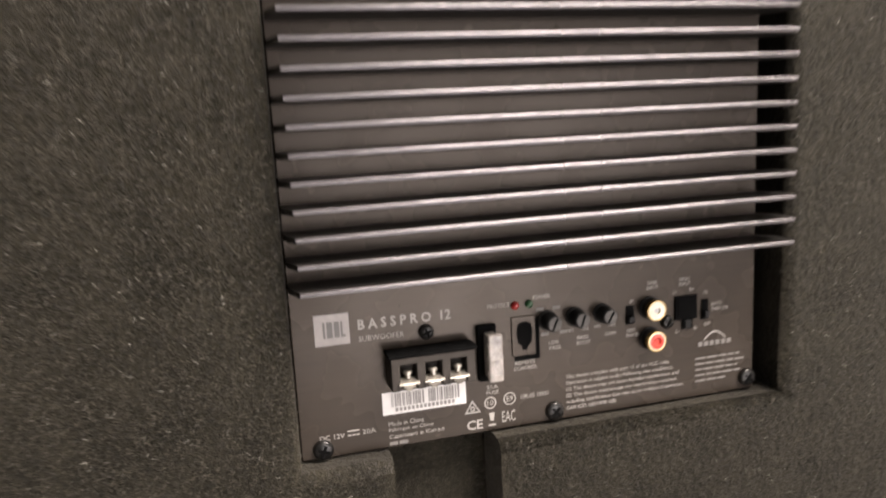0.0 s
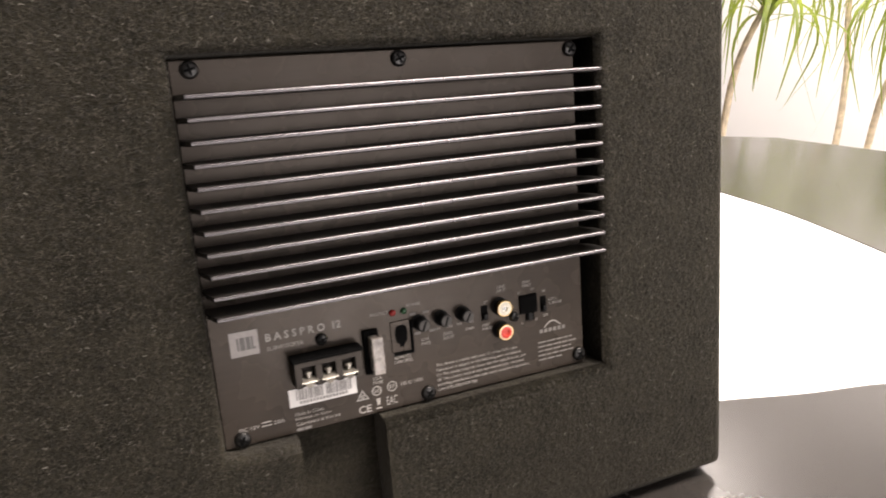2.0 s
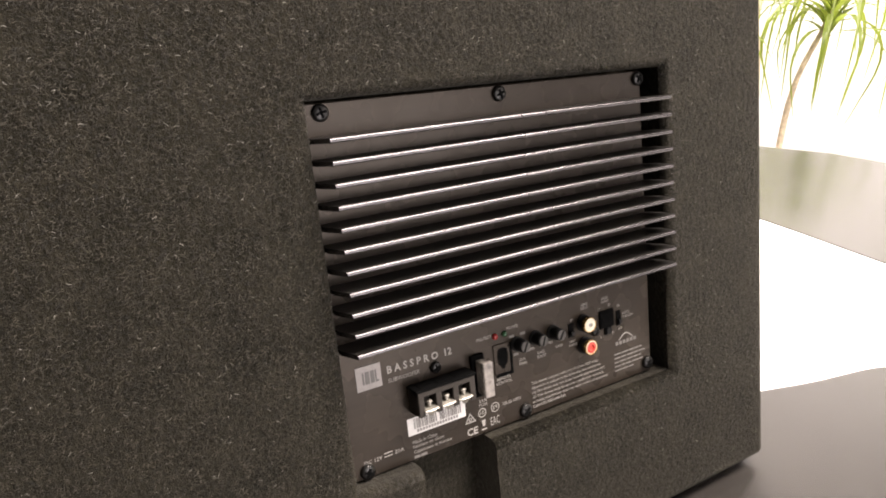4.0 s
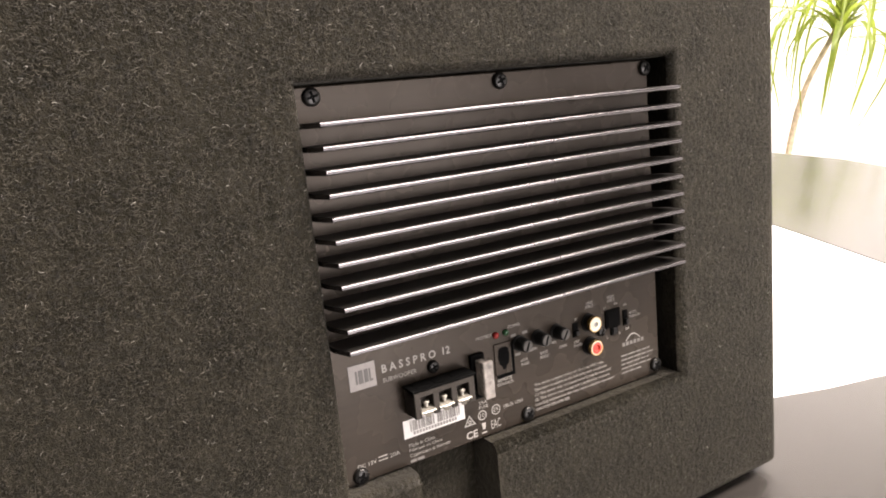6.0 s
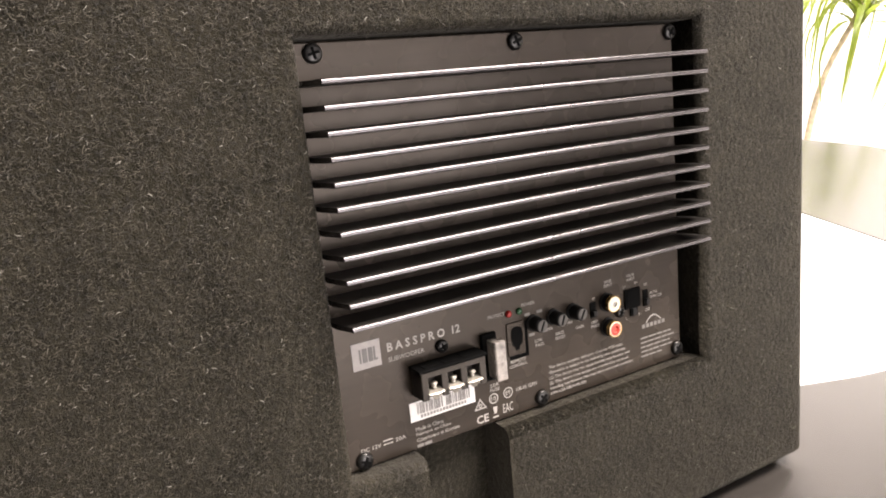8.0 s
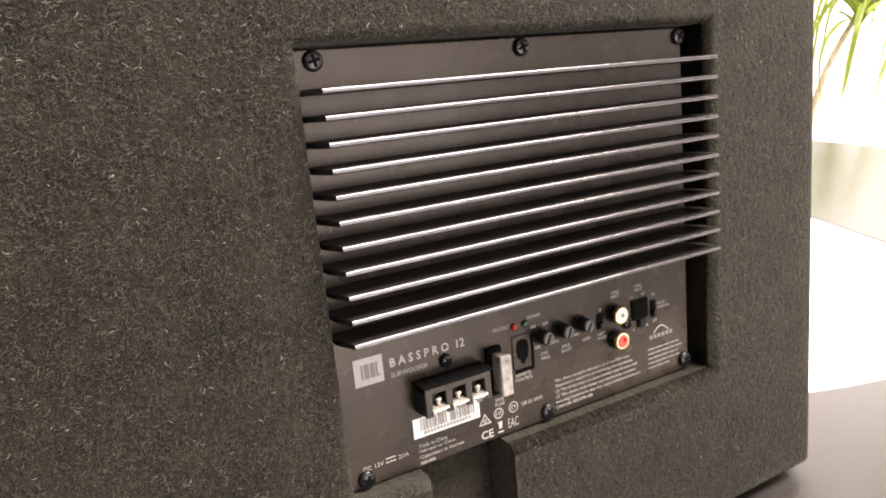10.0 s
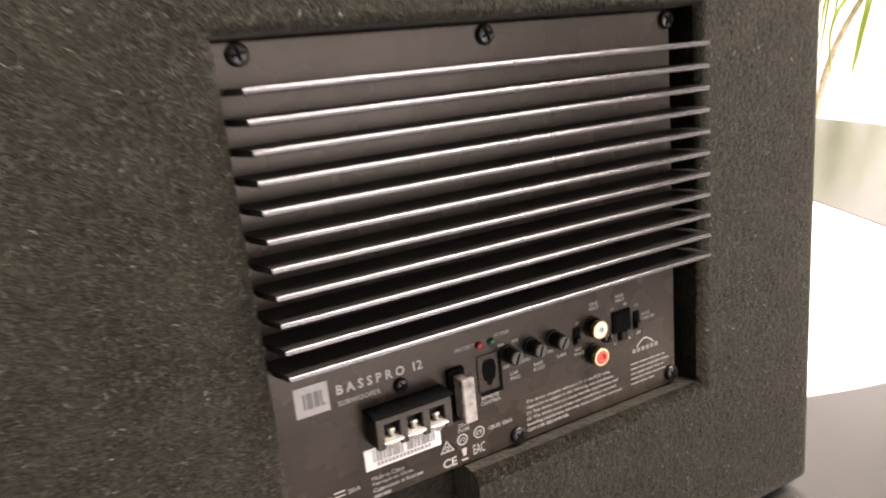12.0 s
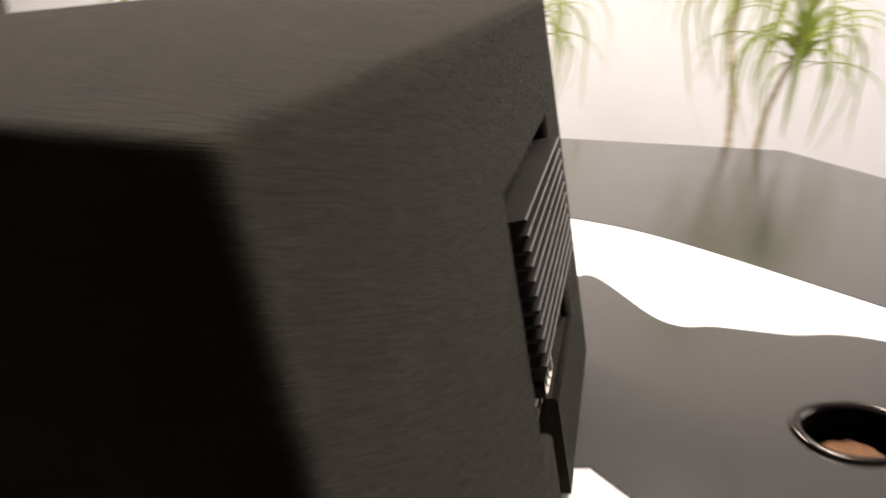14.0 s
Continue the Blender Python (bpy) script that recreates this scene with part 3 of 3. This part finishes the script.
for i in range(4):
    x = TX0 + (TX1 - TX0 - 0.0034) * i / 3
    part("divider", box(x, x + 0.0034, -0.01045, -0.0030, TZ0 + 0.0002, TZ1 - 0.0009, 0.0003, 1), M_BLOCK, block)
for i in range(3):
    x = TX0 + 0.0034 + (TX1 - TX0 - 0.0034) * (i + 0.5) / 3 - 0.0017
    bm = bmesh.new()
    add_box(bm, -0.0042, 0.0042, -0.0048, 0.0, -0.0004, 0.0004, 0.0003, 2)
    add_box(bm, -0.0024, 0.0024, -0.0050, -0.0042, -0.0016, 0.0002, 0.0003, 2)
    add_box(bm, -0.0013, 0.0013, -0.0047, -0.0036, -0.0032, -0.0012, 0.0003, 2)
    bm.transform(Matrix.Translation((x, -0.0072, TZ0 + 0.0046)) @ Matrix.Rotation(radians(20), 4, "X"))
    part("clamp", bm, M_STEEL, block, "bright plated wire clamp")
    bm = bmesh.new()
    lathe(bm, [(0.0013, 0.0), (0.0013, 0.0016), (0.0019, 0.0018), (0.0019, 0.0026), (0.0012, 0.0030), (0.0004, 0.0030)], (x, -0.0084, TZ0 + 0.0048), 14, "z")
    part("clamp_screw", bm, M_STEEL, block, "bright plated clamp screw")

# barcode sticker
sticker = part("sticker", box(0.0248, 0.0600, -0.0003, 0.0, -0.1672, -0.1578), M_STICKER, amp, "white paper barcode sticker")
rng = random.Random(4)
x = 0.0285
bm = bmesh.new()
while x < 0.0570:
    w = rng.choice((0.0002, 0.0003, 0.0005, 0.0007))
    add_box(bm, x, x + w, -0.0005, -0.0002, -0.1640, -0.1585)
    x += w + rng.choice((0.0002, 0.0003, 0.0006))
    if 0.0415 < x < 0.0440:
        x = 0.0440
tagged(part("barcode", bm, M_INK, sticker), kind="stuff")
bm = bmesh.new()
for i in range(15):
    add_box(bm, 0.0300 + i * 0.0017, 0.0311 + i * 0.0017, -0.0005, -0.0002, -0.1661, -0.1646)
part("number_bars", bm, M_INK, sticker)

# fuse in its holder
bm = bmesh.new()
add_box(bm, 0.0656, 0.0738, -0.0022, 0.0, -0.1584, -0.1345, 0.0004, 1)
holder = part("fuse_holder", bm, M_HOLE, amp, "black fuse slot")
bm = bmesh.new()
add_box(bm, 0.0680, 0.0730, -0.0085, -0.0015, -0.1560, -0.1372, 0.0008, 2)
add_box(bm, 0.0674, 0.0736, -0.0104, -0.0080, -0.1565, -0.1366, 0.0007, 2)
for z in (-0.1535, -0.1475, -0.1415):
    add_box(bm, 0.0671, 0.0739, -0.0098, -0.0086, z, z + 0.0022, 0.0003, 1)
part("fuse", bm, M_FUSE, holder, "clear grey blade fuse")
lettering("25A", 0.0690, 0.0742, -0.1628, 0.0017, M_PRINT, amp)
lettering("FUSE", 0.0690, 0.0745, -0.1652, 0.0017, M_PRINT, amp)


def socket(name, outline, x0, x1, z0, z1, out, label, face_mat=M_BLACK):
    """A socket face with its dark hole painted on as a thin near-black shape."""
    ob = part(name, box(x0, x1, -out, 0.0, z0, z1, 0.0003, 1), face_mat, amp, label)
    part("hole", prism(bmesh.new(), outline, -out - 0.0003, -out + 0.0001, "y"), M_HOLE, ob)
    return ob


# remote control socket; a thin black box paints the shadow at its right and bottom
part("socket_shadow", box(0.0822, 0.0936, -0.0003, 0.0, -0.1522, -0.1340), M_HOLE, amp, "dark sheet for the shadow gap right of and below the socket")
o = [(0.0838, -0.1365), (0.0855, -0.1355), (0.0880, -0.1355), (0.0897, -0.1365), (0.0903, -0.1400), (0.0897, -0.1445), (0.0880, -0.1460), (0.0878, -0.1475), (0.0857, -0.1475), (0.0855, -0.1460), (0.0838, -0.1445), (0.0832, -0.1400)]
socket("remote_socket", o, 0.0810, 0.0918, -0.1502, -0.1330, 0.0006, "black modular socket for the remote control", M_PLATE)
lettering("REMOTE", 0.0822, 0.0912, -0.1541, 0.0017, M_PRINT, amp)
lettering("CONTROL", 0.0815, 0.0922, -0.1565, 0.0017, M_PRINT, amp)

for x, mat, label in ((0.0830, M_RED_LED, "small red indicator"), (0.0893, M_GREEN_LED, "small dark green indicator")):
    bm = bmesh.new()
    lathe(bm, [(0.0018, 0.0), (0.0018, 0.0007), (0.0014, 0.0014), (0.0004, 0.0018)], (x, 0, -0.1282), 16)
    part("indicator", bm, mat, amp, label, smooth=True)
lettering("PROTECT", 0.0710, 0.0808, -0.1283, 0.0017, M_PRINT, amp)
lettering("POWER", 0.0912, 0.0990, -0.1266, 0.0017, M_PRINT, amp)

for i, x in enumerate((0.0975, 0.1102, 0.1230)):
    bm = bmesh.new()
    rings = [(0.0043, 0.0), (0.0043, 0.0010), (0.0037, 0.0012), (0.0035, 0.0072), (0.0032, 0.0077), (0.0008, 0.0077)]
    lathe(bm, rings, (x, 0, -0.1362), 20)
    knob = part("knob", bm, M_BLACK, amp, "small black rotary knob")
    bm = bmesh.new()
    lathe(bm, [(0.0030, 0.0070), (0.0030, 0.0080), (0.0028, 0.0082), (0.0005, 0.0082)], (x, 0, -0.1362), 20)
    cap = part("end_cap", bm, M_KNOB_END, knob, "grey slotted end")
    bm = bmesh.new()
    add_box(bm, -0.0004, 0.0004, -0.0002, 0.0003, -0.0026, 0.0026)
    bm.transform(Matrix.Translation((x, -0.0083, -0.1362)) @ Matrix.Rotation(radians((25, 20, 30)[i]), 4, "Y"))
    part("slot", bm, M_HOLE, cap)
for words, x0, x1, z in (("LOW", 0.0978, 0.1024, -0.1470), ("PASS", 0.0980, 0.1032, -0.1494), ("BASS", 0.1110, 0.1162, -0.1465), ("BOOST", 0.1108, 0.1172, -0.1489), ("GAIN", 0.1242, 0.1294, -0.1464), ("PHASE", 0.1345, 0.1405, -0.1486), ("180°", 0.1348, 0.1394, -0.1463), ("0°", 0.1362, 0.1384, -0.1334), ("L+", 0.1578, 0.1598, -0.1318), ("R+", 0.1662, 0.1684, -0.1312), ("L-", 0.1592, 0.1608, -0.1498), ("R-", 0.1686, 0.1704, -0.1494),
                       ("MIN", 0.1062, 0.1092, -0.1428), ("MAX", 0.1132, 0.1166, -0.1428), ("MIN", 0.1192, 0.1222, -0.1426), ("MAX", 0.1260, 0.1294, -0.1426), ("LINE", 0.1450, 0.1498, -0.1262), ("INPUT", 0.1446, 0.1503, -0.1285), ("HIGH", 0.1610, 0.1660, -0.1262), ("INPUT", 0.1608, 0.1666, -0.1285),
                       ("AUTO", 0.1772, 0.1828, -0.1392), ("TURN ON", 0.1772, 0.1860, -0.1416), ("ON", 0.1730, 0.1754, -0.1335), ("OFF", 0.1735, 0.1768, -0.1482)):
    lettering(words, x0, x1, z, 0.00165, M_PRINT, amp)
for x in (0.0925, 0.1000, 0.0945, 0.1030):
    bars([(x, x + 0.0034)], -0.1318 if x in (0.0925, 0.1000) else -0.1428, -0.1304 if x in (0.0925, 0.1000) else -0.1414, M_PRINT_DIM, amp, name="tick_mark")


def slide_switch(x0, x1, z0, z1):
    ob = part("slide_switch", box(x0, x1, -0.0006, 0.0, z0, z1), M_HOLE, amp, "small black slide switch")
    part("lever", box(x0 + 0.0004, x1 - 0.0006, -0.0026, -0.0003, z0 + 0.0012, z0 + (z1 - z0) * 0.48, 0.0003, 1), M_BLACK, ob)


slide_switch(0.1345, 0.1382, -0.1428, -0.1345)
slide_switch(0.1722, 0.1756, -0.1450, -0.1358)

# line inputs; the black barrel colour stands in for dark reflections in the gold
for z, mat, label in ((-0.1366, M_RCA_WHITE, "gold line input jack with a cream insulator"), (-0.1504, M_RCA_RED, "gold line input jack with a red insulator")):
    x = 0.1462
    bm = bmesh.new()
    lathe(bm, [(0.0052, 0.0), (0.0052, 0.0008), (0.0046, 0.0009), (0.0046, 0.0040), (0.0041, 0.0041)], (x, 0, z), 28)
    jack = part("line_jack", bm, M_BLACK, amp, label)
    bm = bmesh.new()
    lathe(bm, [(0.0041, 0.0030), (0.0046, 0.0038), (0.0046, 0.0058), (0.0044, 0.0061), (0.0041, 0.0061), (0.0041, 0.0052)], (x, 0, z), 28)
    part("rim", bm, M_GOLD, jack, "thin gold rim")
    bm = bmesh.new()
    lathe(bm, [(0.0041, 0.0045), (0.0041, 0.0057), (0.0038, 0.0060), (0.0026, 0.0060), (0.0025, 0.0052)], (x, 0, z), 24)
    part("insulator", bm, M_RCA_WHITE, jack)
    bm = bmesh.new()
    r = 0.0034 if mat is M_RCA_RED else 0.0027
    lathe(bm, [(r, 0.0048), (r, 0.0062), (r * 0.6, 0.0064), (0.0014, 0.0054)], (x, 0, z), 20)
    part("core", bm, mat, jack)
    bm = bmesh.new()
    lathe(bm, [(0.0011, 0.0050), (0.0011, 0.0057)], (x, 0, z), 12)
    part("contact", bm, M_METAL if mat is M_RCA_WHITE else M_RCA_RED, jack)

# high level input
o = [(0.1585, -0.1330), (0.1695, -0.1330), (0.1695, -0.1438), (0.1672, -0.1438), (0.1672, -0.1482), (0.1622, -0.1482), (0.1622, -0.1438), (0.1585, -0.1438)]
ob = part("speaker_socket", prism(bmesh.new(), o, -0.0010, 0.0, "y"), M_HOLE, amp, "black plug socket for speaker level input")
part("hole", box(0.1597, 0.1683, -0.0013, -0.0008, -0.1428, -0.1342), M_HOLE, ob)
part("latch", box(0.1632, 0.1662, -0.0016, -0.0008, -0.1478, -0.1440, 0.0002, 1), M_BLACK, ob)

# maker's mark as plain shapes
bm = bmesh.new()
for i in range(6):
    add_box(bm, 0.1708 + i * 0.0030, 0.1729 + i * 0.0030, -0.0002, 0.0, -0.1577, -0.1556)
part("maker_mark", bm, M_PRINT_DIM, amp)
bm = bmesh.new()
arc = [(0.1738 + 0.0112 * k / 10, -0.1545 + 0.0034 * math.sin(math.pi * k / 10)) for k in range(11)]
prism(bm, arc + [(x, z - 0.0007) for x, z in reversed(arc)], -0.0002, 0.0, "y")
part("maker_arc", bm, M_PRINT, amp)
words_rng = random.Random(6)
for i in range(5):
    x, stop = 0.1693, (0.1935, 0.1950, 0.1915, 0.1945, 0.1850)[i]
    while x < stop - 0.001:
        w = min(words_rng.uniform(0.0022, 0.0062), stop - x)
        bars([(x, x + w)], -0.1629 - 0.00265 * i - 0.0008, -0.1629 - 0.00265 * i, M_PRINT_DIM, amp, name="address_bar")
        x += w + 0.0007

# conformity text
LINES = ("This device complies with part 15 of the FCC rules.", "Operation is subject to the following two conditions:", "(1) This device may not cause harmful interference, and", "(2) This device must accept any interference received,", "including interference that may cause undesired operation.", "CAN ICES-3(B)/NMB-3(B)")
for i, (words, x1) in enumerate(zip(LINES, (0.1560, 0.1578, 0.1606, 0.1596, 0.1632, 0.1290))):
    lettering(words, 0.1052, x1, -0.1637 - i * 0.00285, 0.0021, M_PRINT, amp)
for words, x1, z in (("Made in China", 0.0415, -0.1722), ("Fabriqué en Chine", 0.0455, -0.1750), ("Сделано в Китае", 0.0500, -0.1778)):
    lettering(words, 0.0268, x1, z, 0.0020, M_PRINT, amp)
bars([(0.0268, 0.0302), (0.0308, 0.0345)], -0.1803, -0.1789, M_PRINT_DIM, amp)
lettering("DC 12V", -0.0010, 0.0088, -0.1738, 0.0020, M_PRINT, amp)
lettering("20A", 0.0160, 0.0215, -0.1736, 0.0020, M_PRINT, amp)
bars([(0.0100, 0.0148)], -0.1717, -0.1712, M_PRINT, amp)
bars([(0.0100, 0.0114), (0.0118, 0.0131), (0.0135, 0.0148)], -0.1735, -0.1730, M_PRINT, amp)
lettering("CE", 0.0598, 0.0668, -0.1795, 0.0042, M_PRINT, amp, weight=0.02)
lettering("EAC", 0.0755, 0.0815, -0.1782, 0.0048, M_PRINT, amp)
lettering("10R-05 10931", 0.0842, 0.0968, -0.1692, 0.0020, M_PRINT, amp)


def ring_mark(x, z, r, inner, words=""):
    bm = bmesh.new()
    n = 28
    a = [bm.verts.new((x + r * math.cos(2 * math.pi * i / n), -0.0002, z + r * math.sin(2 * math.pi * i / n))) for i in range(n)]
    b = [bm.verts.new((x + inner * math.cos(2 * math.pi * i / n), -0.0002, z + inner * math.sin(2 * math.pi * i / n))) for i in range(n)]
    for i in range(n):
        bm.faces.new((a[i], a[(i + 1) % n], b[(i + 1) % n], b[i]))
    ob = part("round_mark", bm, M_PRINT, amp)
    if words:
        lettering(words, x - r * 0.5, x + r * 0.5, z - r * 0.42, r * 0.84, M_PRINT, ob)


ring_mark(0.0705, -0.1688, 0.0027, 0.0021, "10")
ring_mark(0.0792, -0.1682, 0.0028, 0.0023, "E9")
bm = bmesh.new()
tri, tri_in = [(0.0590, -0.1722), (0.0662, -0.1722), (0.0626, -0.1664)], [(0.0602, -0.1715), (0.0650, -0.1715), (0.0626, -0.1677)]
va, vb = [bm.verts.new((x, -0.0002, z)) for x, z in tri], [bm.verts.new((x, -0.0002, z)) for x, z in tri_in]
for i in range(3):
    bm.faces.new((va[i], va[(i + 1) % 3], vb[(i + 1) % 3], vb[i]))
part("triangle_mark", bm, M_PRINT, amp)
ring_mark(0.0626, -0.1703, 0.0011, 0.0005)
bm = bmesh.new()
prism(bm, [(0.0698, -0.1733), (0.0722, -0.1733), (0.0717, -0.1768), (0.0703, -0.1768)], -0.0002, 0.0, "y")
part("bin_mark", bm, M_PRINT, amp)
bars([(0.0694, 0.0726)], -0.1790, -0.1783, M_PRINT, amp, name="bin_mark_bar")


# ---- plants behind the table ----
def leaf_mesh(length, width, droop, seed):
    """A long folded strap leaf that arches over and hangs; grows along +x."""
    rnd = random.Random(seed)
    bm = bmesh.new()
    n = 12
    rows, x, z, a = [], 0.0, 0.0, radians(rnd.uniform(38, 75))
    side = 0.0
    for i in range(n + 1):
        u = i / n
        w = width * (0.55 + 0.45 * math.sin(math.pi * min(1, u * 1.6 + 0.1))) * (1 - u ** 3) * 0.5 + 0.0004
        rows.append([bm.verts.new((x, side + w, z + w * 0.35)), bm.verts.new((x, side, z)), bm.verts.new((x, side - w, z + w * 0.35))])
        step = length / n
        x, z = x + step * math.cos(a), z + step * math.sin(a)
        side += rnd.uniform(-0.001, 0.001)
        a = max(radians(-84), a - radians(droop) * (0.4 + 1.2 * u) / n * 1.15)
    for p, q in zip(rows, rows[1:]):
        for k in range(2):
            bm.faces.new((p[k], p[k + 1], q[k + 1], q[k]))
    me = bpy.data.meshes.new("leaf")
    bm.to_mesh(me)
    bm.free()
    for p in me.polygons:
        p.use_smooth = True
    me.materials.append(M_LEAF)
    return me


LEAVES = [leaf_mesh(l, w, d, s) for s, (l, w, d) in enumerate(((0.48, 0.016, 280), (0.43, 0.014, 260), (0.52, 0.017, 300), (0.39, 0.014, 250), (0.46, 0.015, 290), (0.30, 0.012, 190)))]


def tube(bm, points, radii, steps=10):
    loops = []
    for k, p in enumerate(points):
        d = (Vector(points[min(k + 1, len(points) - 1)]) - Vector(points[max(k - 1, 0)])).normalized()
        u = d.cross(Vector((0, 1, 0.1))).normalized()
        v = d.cross(u)
        loops.append([bm.verts.new(Vector(p) + radii[k] * (math.cos(2 * math.pi * i / steps) * u + math.sin(2 * math.pi * i / steps) * v)) for i in range(steps)])
    for a, b in zip(loops, loops[1:]):
        for i in range(steps):
            bm.faces.new((a[i], a[(i + 1) % steps], b[(i + 1) % steps], b[i]))
    bm.faces.new(loops[0])
    bm.faces.new(loops[-1])
    return bm


def dragon_plant(at, turn, seed, size=1.0):
    """Two canes out of one pot, each with a crown of strap leaves; local x runs across, seen from the table."""
    rnd = random.Random(seed)
    root = empty("dragon_plant", pose(at[0], at[1], FLOOR, 0, 0, turn), "tall green strap-leaved plant with two thin bare canes in a pot", "plant", "plants along the wall")
    bm = bmesh.new()
    lathe(bm, [(0.10, 0.0), (0.12, 0.01), (0.155, 0.28), (0.16, 0.30), (0.148, 0.30), (0.145, 0.27)], (0, 0, 0), 28, "z")
    part("pot", bm, M_POT, root, "round grey pot", smooth=True)
    bm = bmesh.new()
    lathe(bm, [(0.142, 0.262), (0.10, 0.268), (0.03, 0.27)], (0, 0, 0), 24, "z")
    part("soil", bm, M_SOIL, root)
    canes = (((-0.033, 0.0, 0.26), (-0.030, 0, 0.55), (-0.030, 0, 0.70), (-0.040, 0, 0.83), (-0.060, 0.01, 0.94), (-0.065, 0.01, 1.02), (-0.055, 0.02, 1.14)),
             ((0.033, 0.0, 0.26), (0.034, 0, 0.55), (0.036, 0, 0.72), (0.042, -0.01, 0.80), (0.054, -0.02, 0.86), (0.076, -0.03, 0.93), (0.088, -0.04, 0.98)))
    for c, pts in enumerate(canes):
        line = smooth_line([(x * size, y * size, z if z < 0.5 else 1.1 + (z - 1.1) * size) for x, y, z in pts], 5)
        radii = [0.0095 - 0.003 * k / len(line) + rnd.uniform(-0.0006, 0.0006) for k in range(len(line))]
        stem = part("cane", tube(bmesh.new(), line, radii), M_STEM, root, "thin bare brown cane", smooth=True)
        top = Vector(line[-1])
        for k in range(46):
            ob = new("leaf", LEAVES[rnd.randrange(len(LEAVES))])
            ob.parent = stem
            tip = k / 46
            m = Matrix.Translation(top + Vector((0, 0, -0.07 + 0.09 * tip))) @ Matrix.Rotation(k * 2.39996 + rnd.uniform(-0.3, 0.3), 4, "Z") @ Matrix.Rotation(radians(rnd.uniform(-5, 42) - 36 * tip ** 2), 4, "Y") @ Matrix.Diagonal((*[size * rnd.uniform(0.65, 1.0)] * 3, 1))
            ob.matrix_basis = m
    return root


for at, turn, seed, size in (((1.296, 1.016), -44.5, 8, 1.0), ((1.79, 0.985), -56.0, 8, 1.22), ((1.985, 0.345), -76.3, 8, 1.22), ((1.455, -0.365), -99.5, 8, 1.0)):
    dragon_plant(at, turn, seed, size)
